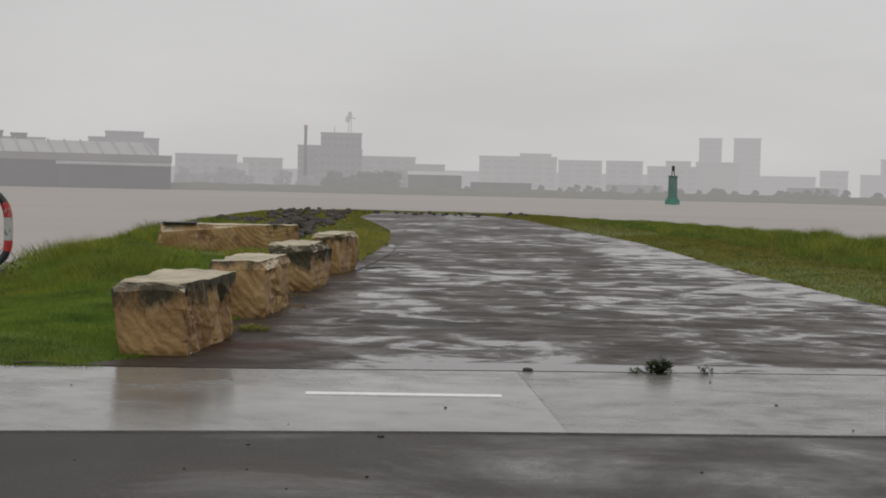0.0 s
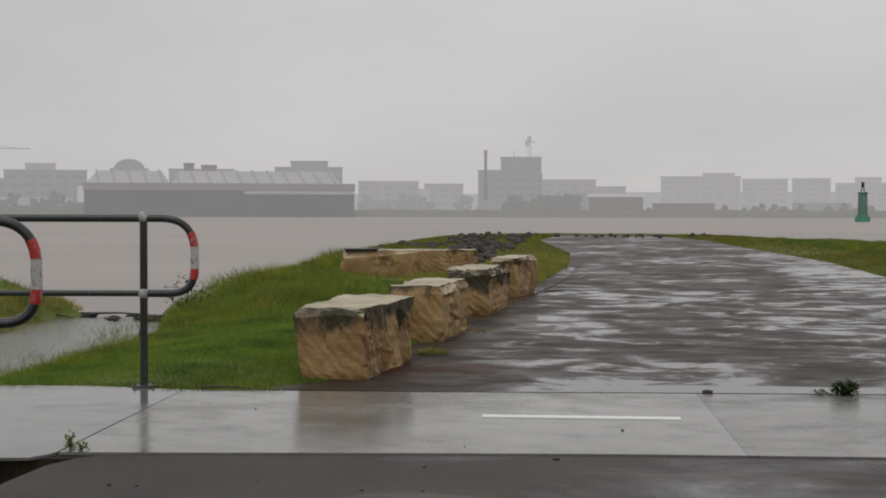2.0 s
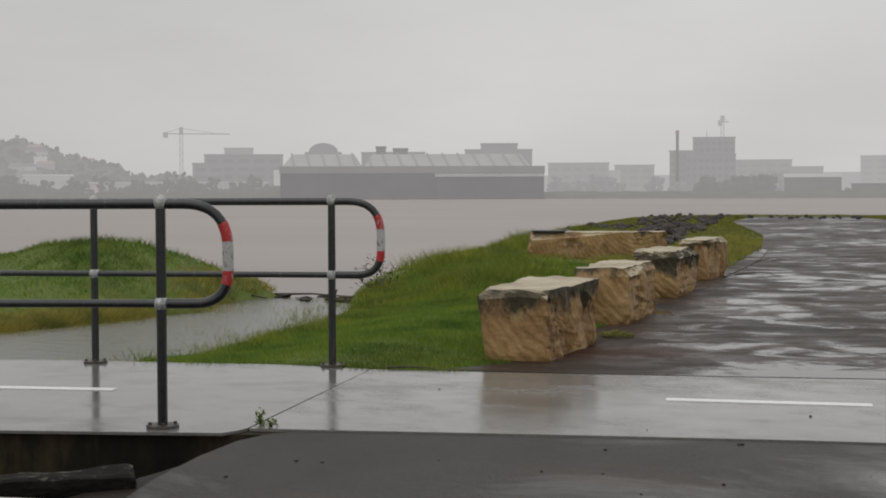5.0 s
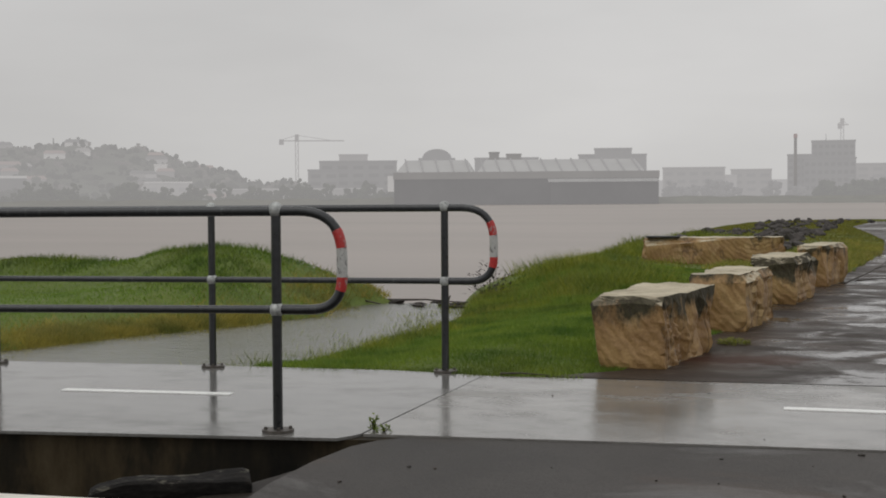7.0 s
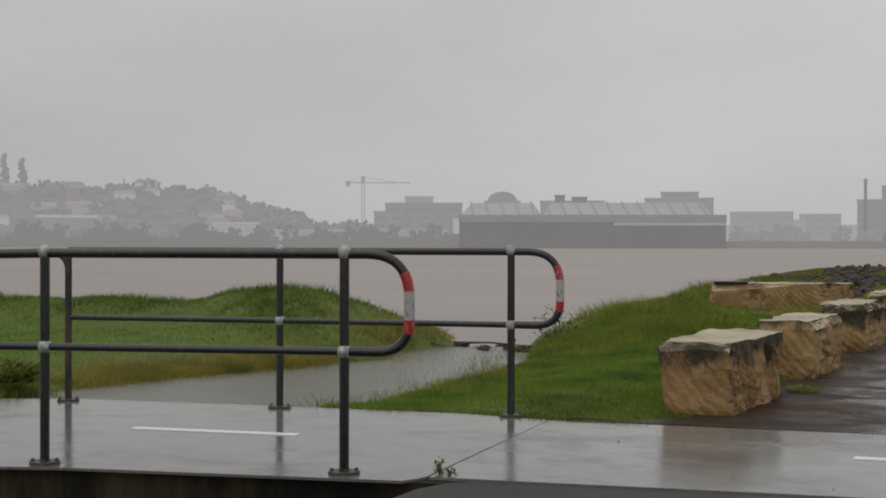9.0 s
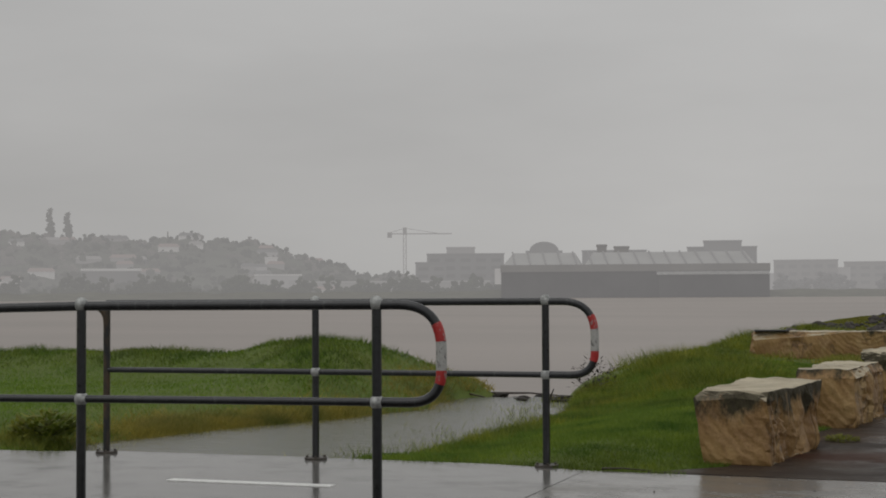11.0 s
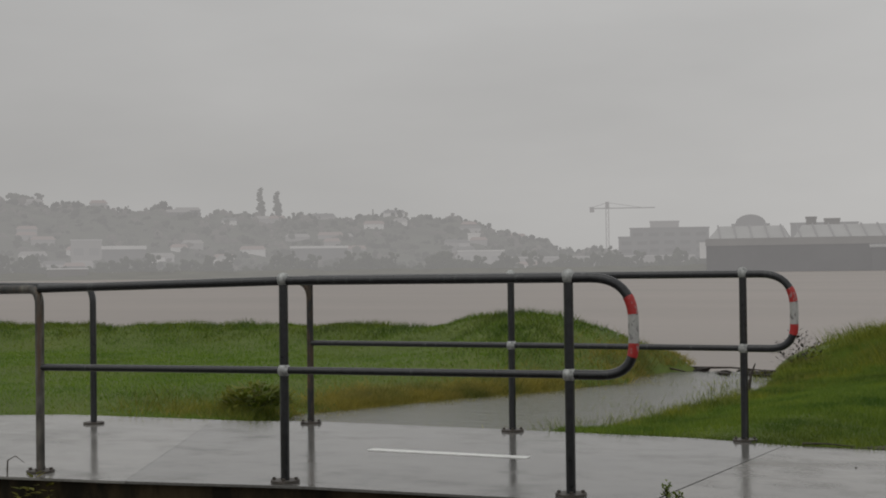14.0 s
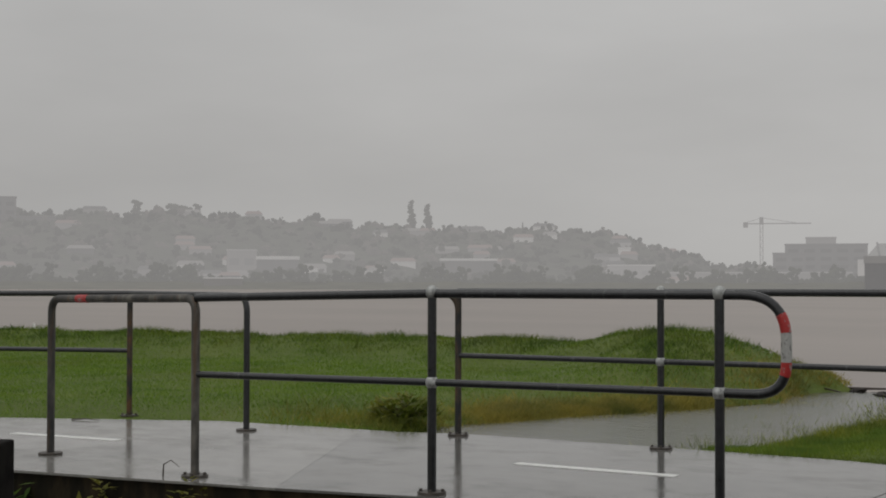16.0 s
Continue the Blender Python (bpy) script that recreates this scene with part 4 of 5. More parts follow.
leafy("weed", "broad-leaved weed in the ditch", -5.2, 2.9, -0.5, 90, 0.2, 0.28, LEAF, 9, 0.08)
leafy("shrub", "bare dark twiggy shrub on the channel bank", -5.75, 13.6, -0.05, 120, 0.30, 0.46, BARK, 10, 0.05, True, "shrub")
leafy("bush", "loose mid-green bush in the lawn by the path", -7.35, 6.75, -0.02, 620, 0.30, 0.21, TALL, 11, 0.06, True, "bush")
leafy("weed", "tiny green seedling on the wet asphalt", -0.24, 3.47, -0.008, 16, 0.018, 0.02, LEAF, 13, 0.014)
leafy("grass_tuft", "small yellow-green tuft at the foot of the stones", -1.84, 8.75, 0, 260, 0.12, 0.05, STRAW, 12, 0.022, False, "grass")


def twig(name, label, pts, r, material=BARK):
    bm = bmesh.new()
    tube(bm, pts, lambda s: r * (1 - 0.7 * s), 7)
    return tagged(part(name, bm, material, None, "", True), label, "branch")


twig("fallen_branch", "thin dark fallen branch across the drive's edge", [(-2.15, 16.0, 0.02), (-2.0, 16.9, 0.10), (-1.9, 17.6, 0.18), (-1.82, 18.3, 0.34)], 0.011)
twig("fallen_branch", "thin dark twig on the wet asphalt", [(-2.1, 16.5, 0.02), (-1.8, 16.7, 0.05), (-1.55, 16.55, 0.012)], 0.009)
twig("fallen_branch", "thin side twig of the fallen branch", [(-1.95, 17.2, 0.14), (-1.75, 17.4, 0.20), (-1.52, 17.45, 0.17)], 0.007)
twig("driftwood", "dark driftwood stick leaning out of the bank", [(-7.2, 12.8, -0.14), (-7.35, 12.75, 0.0), (-7.52, 12.65, 0.14)], 0.020)
twig("driftwood", "long dark driftwood log stranded at the channel's mouth", [(-7.6, 13.2, -0.02), (-7.2, 13.0, -0.07), (-6.7, 12.75, -0.11)], 0.024)
twig("driftwood", "thin wet log among the flood debris", [(-6.9, 13.2, -0.10), (-6.4, 13.3, -0.09), (-5.9, 13.25, -0.11)], 0.016)
twig("driftwood", "short driftwood stick on the bank", [(-4.95, 10.6, -0.1), (-4.93, 10.62, 0.06), (-4.9, 10.65, 0.16)], 0.018)
twig("dead_stalk", "thin dried stalk at the path's edge", [(-5.76, 3.31, 0.0), (-5.77, 3.32, 0.06), (-5.73, 3.34, 0.085), (-5.68, 3.36, 0.05)], 0.005)
twig("fallen_branch", "dark twig at the joint of path and grass", [(-2.72, 6.52, 0.008), (-2.6, 6.56, 0.012), (-2.42, 6.55, 0.008)], 0.008)
twig("fallen_branch", "small twig on the path", [(-8.85, 4.66, 0.006), (-8.75, 4.73, 0.012), (-8.63, 4.76, 0.006)], 0.006)

rng = random.Random(21)
for i in range(90):
    px = -7.6 + 2.5 * rng.random()
    py = 12.7 + 2.2 * rng.random() ** 1.3
    s = rng.uniform(0.015, 0.06)
    ob = part("debris", boulder(i + 200, s * rng.uniform(1.4, 3.2), s, s * 0.55, 0.5, 1), DRIFT if i % 4 else ROCK)
    ob.matrix_world = pose(px, py, float(channel_height(np.array(px), np.array(py))) + s * 0.3, 0, 0, rng.uniform(0, 180))
    tagged(ob, "dark stranded flood debris at the channel's mouth", "debris", "flood debris")

# riprap along the shore behind the long stone
for i in range(300):
    u = rng.random() ** 1.6
    py = 24.0 + 35 * u
    line = -7.0 - 0.5 * (py - 23.5) / 10 - 1.9 * max(0, (py - 34) / 26)
    px = line + rng.uniform(-0.9, 1.9) + (0.8 if py < 28 else 0.3) - 0.1
    if i > 250:
        px = -8.0 + 6.0 * rng.random() * (py - 23) / 36
        py = 58 + 6 * rng.random()
        px = -12 + 11 * rng.random()
    s = rng.uniform(0.07, 0.15) * (0.85 if i > 250 else 1.0) * rng.uniform(0.7, 1.3)
    z = max(float(land(np.array(px), np.array(py))), 0.0)
    ob = part("boulder", boulder(i, s * rng.uniform(0.8, 1.4), s * rng.uniform(0.8, 1.2), s * rng.uniform(0.6, 0.9), 0.45, 1), ROCK)
    ob.matrix_world = pose(px, py, z + s * 0.30, rng.uniform(-20, 20), rng.uniform(-20, 20), rng.uniform(0, 360))
    tagged(ob, "dark wet basalt boulder of the shore's riprap", "boulder", "riprap boulders")

# grit and leaves on the paving
for i in range(56):
    px, py = rng.uniform(-2.2, 3.2), rng.uniform(2.4, 4.9) if i % 9 else rng.uniform(5, 6.9)
    s = rng.uniform(0.0025, 0.0075) * (2.4 if i % 19 == 4 else 1)
    edge = 4.84 + 0.17 * (px + 0.15)
    z = 0.0 if py > edge + 0.06 else -0.008
    if abs(py - edge) < 0.08 or (py < 3.4 and px < -2.0):
        continue
    ob = part("pebble", boulder(i + 400, s * 1.5, s, s * 0.7, 0.5, 1), MUD if i % 2 else BARK)
    ob.matrix_world = pose(px, py, z + s * 0.5, 0, 0, rng.uniform(0, 360))
    tagged(ob, "small dark pebble or leaf on the wet paving", "pebble", "grit on the paving")
ob = part("pebble", boulder(900, 0.035, 0.02, 0.014, 0.4, 1), ROCK)
ob.matrix_world = pose(0.165, 6.96, 0.008)
tagged(ob, "grey stone lying in the path joint", "pebble", "grit on the paving")
bm = bmesh.new()
for i in range(120):
    px = -2.96 + 0.28 * rng.random() ** 0.7
    py = 3.72 + 0.40 * rng.random()
    m = pose(px, py, float(spill_height(np.array(px), np.array(py))) + 0.012 + 0.02 * rng.random(), rng.uniform(-30, 30), rng.uniform(-30, 30), rng.uniform(0, 360))
    box(bm, -0.03, 0.03, -0.018, 0.018, -0.002, 0.002, 0, m)
tagged(part("leaf_litter", bm, LITTER), "rust-brown leaf litter washed against the asphalt's edge", "leaf litter", kind="stuff")


# ---- grass ----
def grass(name, label, material, seed, count, area, accept, size, width, lean=0.45, afloat=False):
    """Single blades over an area; accept gives each place a chance from 0 to 1, size its height."""
    r = np.random.RandomState(seed)
    x0, x1, y0, y1 = area
    x, y = r.uniform(x0, x1, count), r.uniform(y0, y1, count)
    keep = r.rand(count) < accept(x, y)
    x, y = x[keep], y[keep]
    z = land(x, y) - 0.01
    if afloat:   # rooted below, seen from the water up
        z = np.maximum(z, CHANNEL_Z - 0.03)
    h = size(x, y) * (0.55 + 0.7 * r.rand(len(x)))
    a, b = r.uniform(0, 6.283, len(x)), r.uniform(0, 6.283, len(x))
    w = width(x, y)
    dx, dy = np.cos(a) * w, np.sin(a) * w
    lx, ly = np.cos(b) * h * lean, np.sin(b) * h * lean
    n = len(x)
    v = np.empty((n, 3, 3))
    v[:, 0] = np.stack((x - dx, y - dy, z), 1)
    v[:, 1] = np.stack((x + dx, y + dy, z), 1)
    v[:, 2] = np.stack((x + lx, y + ly, z + h), 1)
    me = bpy.data.meshes.new(name)
    me.vertices.add(n * 3)
    me.vertices.foreach_set("co", v.ravel())
    me.loops.add(n * 3)
    me.loops.foreach_set("vertex_index", np.arange(n * 3))
    me.polygons.add(n)
    me.polygons.foreach_set("loop_start", np.arange(0, n * 3, 3))
    me.update(calc_edges=True)
    me.materials.append(material)
    return tagged(new(name, me), label, "grass", kind="stuff")


def far_from(x, y):
    return np.hypot(x - 0.4, y + 1.1)


def bare(x, y):
    """1 where grass can grow."""
    paved = np.maximum(depth_in(x, y, DRIVE), depth_in(x, y, PATH_AREA))
    u = np.maximum(depth_in(x, y, HEADLAND), depth_in(x, y, LAWN))
    edge = 0.10 * wobble(x * 2.3, y * 2.3)
    return ((paved < -0.02 + edge) & (u > 0.12 + edge) & (y > 5.0 + 0.0 * x)) * 1.0


def bare_left(x, y):
    paved = depth_in(x, y, PATH_AREA)
    return ((paved < -0.01) & (depth_in(x, y, LAWN) > 0.04 + 0.14 * wobble(x * 2.6, y * 2.6)) & (y > 3.2 + 0.42 * (x + 9.4) * (x < -9.4))) * 1.0


def wide(x, y):
    return 0.0012 + 0.00022 * far_from(x, y)


def tussock(x, y):
    """Clumps of rank grass about a pace apart, 0 to 1."""
    return np.clip(0.5 + 0.9 * wobble(x * 1.25 + 0.4, y * 0.95), 0, 1)


def on_bank(x, y):
    return np.maximum(*ridge_left(x, y)[:2])


grass("grass", "short wet green grass on the bank beside the stones", GRASS, 1, 420000, (-6.2, -1.6, 6.4, 17), lambda x, y: bare(x, y), lambda x, y: 0.040 + 0.022 * wobble(x * 1.4, y * 1.4) + 0.03 * on_bank(x, y), wide, 0.6)
grass("grass", "olive-green wet grass behind the long stone", VERGE, 2, 200000, (-12, 0.5, 17, 66), lambda x, y: bare(x, y), lambda x, y: 0.045 + 0.0 * x, wide, 0.6)
grass("grass", "yellowing rank grass at the turn of the drive", STRAW, 11, 60000, (-4.2, -1.8, 17.2, 31), lambda x, y: bare(x, y) * tussock(x, y), lambda x, y: 0.10 + 0.05 * wobble(x * 2, y * 1.5), wide, 0.6)
grass("grass", "mown wet green lawn along the path", MOWN, 3, 560000, (-26, -6.3, 1.5, 14.5), lambda x, y: bare_left(x, y) * np.clip(1.35 - far_from(x, y) / 40, 0.2, 1) * (1 - 0.8 * np.exp(-((depth_in(x, y, LAWN) - 0.15) / 0.35) ** 2) * (x > -9.2) * ease(7.1, 8.3, y)), lambda x, y: 0.032 + 0.008 * wobble(x * 0.7, y * 0.7), wide, 0.7)
grass("grass", "yellow-green wet grass on the verge of the drive", VERGE, 4, 260000, (1.4, 12, 8.5, 34), lambda x, y: bare(x, y), lambda x, y: 0.045 + 0.015 * wobble(x, y), wide, 0.7)
grass("grass", "thin yellow-green grass at the far end of the verge", VERGE, 12, 60000, (-1.5, 8, 34, 62), lambda x, y: bare(x, y), lambda x, y: 0.05 + 0.0 * x, wide, 0.6)
grass("tall_grass", "tall tufted grass on the crest of the river bank", TALL, 5, 260000, (-9.5, -3.2, 9.0, 32), lambda x, y: bare(x, y) * np.clip(ridge_left(x, y)[0] * 1.2 - 0.15, 0, 1) * (0.15 + 0.85 * tussock(x, y)), lambda x, y: 0.035 + 0.20 * tussock(x, y) ** 2, wide, 0.8)
# dark blades put where the bank's tufts would shade their feet
grass("tall_grass", "grass darkened for shade among the tufts of the bank", CREST, 13, 90000, (-9.5, -3.2, 9.0, 32), lambda x, y: bare(x, y) * np.clip(ridge_left(x, y)[0] * 1.2 - 0.25, 0, 1) * (1.1 - tussock(x, y)), lambda x, y: 0.06 + 0.0 * x, wide, 0.8)


def on_verge(x, y):
    """The belt of rank grass between the worn verge and the shore."""
    out = -depth_in(x, y, DRIVE) + 0.35 * wobble(x * 0.9, y * 0.5)
    return ease(1.5, 2.2, out) * (1 - ease(4.5, 6.5, out)) * ease(11, 14, y) * (x > -1)


grass("tall_grass", "tall tufted grass on the bank along the drive", TALL, 6, 420000, (1, 11, 11, 50), lambda x, y: bare(x, y) * np.clip(on_verge(x, y) * 1.3 - 0.25, 0, 1) * (0.08 + 0.92 * tussock(x, y) ** 2), lambda x, y: (0.06 + 0.27 * tussock(x, y)) * (1 - 0.5 * ease(27, 42, y)), wide, 0.8)
# dark colour stands for the shadowed base of the tufts
grass("tall_grass", "grass darkened for shade between the tufts along the drive", CREST, 14, 260000, (1, 11, 11, 50), lambda x, y: bare(x, y) * np.clip(on_verge(x, y) * 1.3 - 0.25, 0, 1) * (1.1 - 0.75 * tussock(x, y)), lambda x, y: 0.12 + 0.0 * x, wide, 0.8)
grass("tall_grass", "tall tufted grass on the crest behind the lawn", CREST, 7, 260000, (-27, -6.5, 5, 14.6), lambda x, y: bare_left(x, y) * np.clip(ridge_left(x, y)[2] * 1.25 - 0.32 + 0.3 * wobble(x * 1.3, y * 1.3), 0, 1), lambda x, y: 0.075 + 0.05 * wobble(x * 1.6, y * 1.6), wide, 0.75)
grass("yellow_grass", "yellowed grass along the channel's edge", OCHRE, 8, 330000, (-9.2, -6.3, 5.4, 13.5), lambda x, y: bare_left(x, y) * np.exp(-((depth_in(x, y, LAWN) - 0.15) / 0.42) ** 2) * (0.4 + 0.6 * tussock(x, y)) * (1.12 - 0.95 * ease(9.6, 11.4, y)) * (0.04 + 0.96 * ease(7.0, 8.3, y)), lambda x, y: 0.075 + 0.04 * wobble(x * 2, y * 2), wide, 0.9)
grass("yellow_grass", "yellow-green grass on the toe of the bank", TALL, 9, 60000, (-6.2, -4.2, 7.0, 14), lambda x, y: bare(x, y) * np.exp(-((depth_in(x, y, HEADLAND) - 0.25) / 0.35) ** 2) * tussock(x * 1.5, y * 1.5), lambda x, y: 0.085 + 0.0 * x, wide, 0.7)
grass("yellow_grass", "rank green grass round the bush", TALL, 16, 9000, (-8.6, -6.5, 5.6, 7.4), lambda x, y: bare_left(x, y) * np.exp(-((x + 7.4) / 0.6) ** 2 - ((y - 6.55) / 0.5) ** 2), lambda x, y: 0.10 + 0.03 * wobble(x * 3, y * 3), wide, 0.8)
grass("grass_stalk", "few pale seed stalks above the bank's crest", STRAW, 15, 700, (-8.5, -2.8, 8.0, 24), lambda x, y: bare(x, y) * np.clip(0.15 + ridge_left(x, y)[0], 0, 1) * 0.6, lambda x, y: 0.20 + 0.0 * x, lambda x, y: 0.0012 + 0.0 * x, 0.35)


def sprigs(x, y):
    near_bank = np.exp(-((depth_in(x, y, HEADLAND) + 0.08) / 0.26) ** 2) + 0.025 * np.exp(-((depth_in(x, y, HEADLAND) + 0.6) / 0.5) ** 2)
    by_path = 0.35 * np.exp(-((y - 6.45 - 0.15 * (x + 4.5)) / 0.15) ** 2)
    return (near_bank + by_path) * (depth_in(x, y, PATH_AREA) < -0.03) * (depth_in(x, y, LAWN) < 0) * (wobble(x * 3, y * 3) > -0.15)


grass("water_grass", "sparse grass sprigs standing in the shallow water", TALL, 10, 26000, (-6.6, -3.6, 6.2, 13), lambda x, y: sprigs(x, y) * 0.5, lambda x, y: 0.085 + 0.03 * wobble(x * 2, y * 2), wide, 0.6, True)
grass("water_grass", "flooded straw-coloured grass along the lawn's edge", OCHRE, 17, 60000, (-8.2, -5.9, 5.6, 12.5), lambda x, y: np.exp(-((depth_in(x, y, LAWN) + 0.02) / 0.16) ** 2) * tussock(x * 1.7, y * 1.7) * (depth_in(x, y, PATH_AREA) < -0.03) * 0.8, lambda x, y: 0.055 + 0.02 * wobble(x * 3, y * 3), wide, 1.0, True)


# ---- navigation beacon ----
def bearing(b, d):
    """A place at d metres from the walk, b degrees left of the y axis."""
    return 0.4 - d * math.sin(radians(b)), -1.1 + d * math.cos(radians(b))


# both greens are lightened: haze over the river is mixed into the colour
GREEN = plain("hazed_green_paint", (0.085, 0.27, 0.205), 0.6, 0, 0.15, 0.5, 0)
DARKGREEN = plain("hazed_dark_green_paint", (0.105, 0.19, 0.165), 0.6, 0, 0.15, 0.5, 0)
bx, by = bearing(-4.69, 300)
beacon = thing("navigation_beacon", "green steel channel beacon standing in the river", "beacon", at=pose(bx, by, RIVER_Z))
bm = bmesh.new()
disc(bm, 0, 0, -1, 1.0, 1.55, 24)
disc(bm, 0, 0, 1.0, 1.5, 1.2, 24)
part("base", bm, GREEN, beacon, "bright green base drum")
bm = bmesh.new()
tube(bm, [(0, 0, 1.4), (0, 0, 5.9)], lambda s: 1.0 - 0.08 * s, 20)
part("shaft", bm, DARKGREEN, beacon, "dark green tapering shaft")
bm = bmesh.new()
disc(bm, 0, 0, 5.9, 6.1, 1.1, 20)
part("gallery", bm, DARKGREEN, beacon)
bm = bmesh.new()
for k in range(4):
    a = math.pi / 4 + k * math.pi / 2
    tube(bm, [(0.45 * math.cos(a), 0.45 * math.sin(a), 6.1), (0.2 * math.cos(a), 0.2 * math.sin(a), 7.2)], 0.09, 6)
disc(bm, 0, 0, 7.1, 8.2, 0.32, 12)
part("lantern", bm, BLACK, beacon, "dark lantern on four legs")

bm = bmesh.new()
tube(bm, [(0, 0, -0.3), (0, 0, 0.12), (0.02, 0, 0.34)], lambda s: 0.11 * (1 - s * 0.8), 10)
buoy = part("buoy", bm, PAINT)
buoy.matrix_world = pose(*bearing(59.7, 48), RIVER_Z)
tagged(buoy, "small white marker buoy on the brown river", "buoy")


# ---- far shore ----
def hazed(name, color, air, vary=0.10, scale=0.06):
    """A surface of the backdrop half a kilometre off beyond the river; air: share of rain haze painted into its
    emission, its own colour dimmed to match.
    """
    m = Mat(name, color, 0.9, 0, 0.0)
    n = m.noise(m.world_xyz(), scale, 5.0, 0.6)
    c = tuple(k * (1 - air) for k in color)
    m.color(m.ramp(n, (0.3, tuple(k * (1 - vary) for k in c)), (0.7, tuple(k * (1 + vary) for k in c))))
    # rain haze painted as an even glow over the surface's own colour
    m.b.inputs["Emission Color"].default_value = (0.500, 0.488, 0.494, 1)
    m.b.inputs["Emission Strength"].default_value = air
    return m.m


# paler tones here carry more painted haze; none of these surfaces is a lamp
STEEL_DARK = hazed("hazed_dark_grey_cladding", (0.075, 0.074, 0.076), 0.395, 0.3)
STEEL_MID = hazed("hazed_grey_cladding", (0.17, 0.158, 0.145), 0.46, 0.2)
ROOF_PALE = hazed("hazed_pale_roof", (0.38, 0.38, 0.37), 0.46)
WALL_A = hazed("hazed_grey", (0.16, 0.16, 0.16), 0.605, 0.14, 0.1)
WALL_B = hazed("hazed_pale_grey", (0.24, 0.23, 0.22), 0.68)
WALL_C = hazed("hazed_light_grey", (0.34, 0.33, 0.32), 0.725)
WALL_D = hazed("hazed_palest_grey", (0.22, 0.22, 0.22), 0.82)
WHITE = hazed("hazed_white_wall", (0.75, 0.74, 0.72), 0.60)
FOLIAGE = hazed("hazed_foliage", (0.055, 0.065, 0.04), 0.52, 0.3, 0.15)
HILL_GREEN = hazed("hazed_green_hillside", (0.07, 0.08, 0.058), 0.612, 0.3, 0.05)
HILL_DARK = hazed("hazed_dark_woods", (0.05, 0.058, 0.045), 0.588, 0.3, 0.05)
HILL_PALE = hazed("hazed_pale_woods", (0.10, 0.09, 0.075), 0.632, 0.3, 0.05)
ROOF_RED = hazed("hazed_tile_roof", (0.26, 0.18, 0.16), 0.66)
BANK = hazed("hazed_bank", (0.10, 0.10, 0.07), 0.44, 0.25, 0.1)


PANES = {WALL_A: hazed("hazed_grey_pane", (0.10, 0.10, 0.10), 0.595), WALL_B: hazed("hazy_pane", (0.16, 0.16, 0.16), 0.67),
         WALL_C: hazed("hazed_pale_pane", (0.24, 0.24, 0.24), 0.715), WALL_D: hazed("hazed_palest_pane", (0.15, 0.15, 0.15), 0.81)}


def facade_frame(b0, b1, d):
    (x0, y0), (x1, y1) = bearing(b0, d), bearing(b1, d)
    w = math.hypot(x1 - x0, y1 - y0)
    return pose((x0 + x1) / 2, (y0 + y1) / 2, RIVER_Z, 0, 0, math.degrees(math.atan2(y1 - y0, x1 - x0))), w


def block(name, label, b0, b1, h, d, wall, roof=None, deep=18, storeys=0, bays=0, cap=1.2, category="building"):
    """A far building with its parapet, plant room and window bands, facing the river."""
    m, w = facade_frame(b0, b1, d)
    ob = thing(name, label, category, "buildings on the far shore", at=m)
    bm = bmesh.new()
    box(bm, -w / 2, w / 2, 0, deep, 0, h)
    part("wall", bm, wall, ob)
    bm = bmesh.new()
    box(bm, -w / 2 - 0.3, w / 2 + 0.3, -0.3, deep + 0.3, h, h + cap * 0.5)
    part("roof", bm, roof or wall, ob)
    if storeys:
        sh = h / (storeys + 0.5)
        bays = bays or max(2, int(w / 7))
        bw = w / bays
        first = None
        for s in range(storeys):
            for k in range(bays):
                if first is None:
                    bm = bmesh.new()
                    box(bm, -bw * 0.32, bw * 0.32, -0.10, 0.25, 0, sh * 0.45)
                    first = part("window", bm, PANES[wall], ob)
                    win = first
                else:
                    win = new("window", first.data)
                    win.parent = ob
                win.location = (-w / 2 + bw * (k + 0.5), 0, sh * (s + 0.55))
    return ob


# the long riverside shed
m, w = facade_frame(26.52, 15.71, 600)
shed = thing("riverside_shed", "long grey industrial shed with a pale ribbed roof", "shed", "buildings on the far shore", at=m)
bm = bmesh.new()
box(bm, -w / 2, w / 2, 0, 40, 0, 11.2)
part("wall", bm, STEEL_DARK, shed, "dark grey lower cladding")
bm = bmesh.new()
box(bm, -w / 2 - 0.3, w / 2 + 0.3, -0.4, 40, 11.2, 14.2)
part("fascia", bm, STEEL_MID, shed, "paler band below the eaves")
bm = bmesh.new()
for x0, x1 in ((-w / 2 + 1, -w / 2 + 34), (-w / 2 + 36, w / 2 - 6)):
    q = [bm.verts.new(p) for p in ((x0, -0.5, 14.2), (x1, -0.5, 14.2), (x1 - 3, 16, 19.8), (x0 + 3, 16, 19.8), (x0, 40, 14.2), (x1, 40, 14.2))]
    bm.faces.new((q[0], q[1], q[2], q[3]))
    bm.faces.new((q[3], q[2], q[5], q[4]))
    bm.faces.new((q[0], q[3], q[4]))
    bm.faces.new((q[1], q[5], q[2]))
roof = part("roof", bm, ROOF_PALE, shed, "pale corrugated roof")
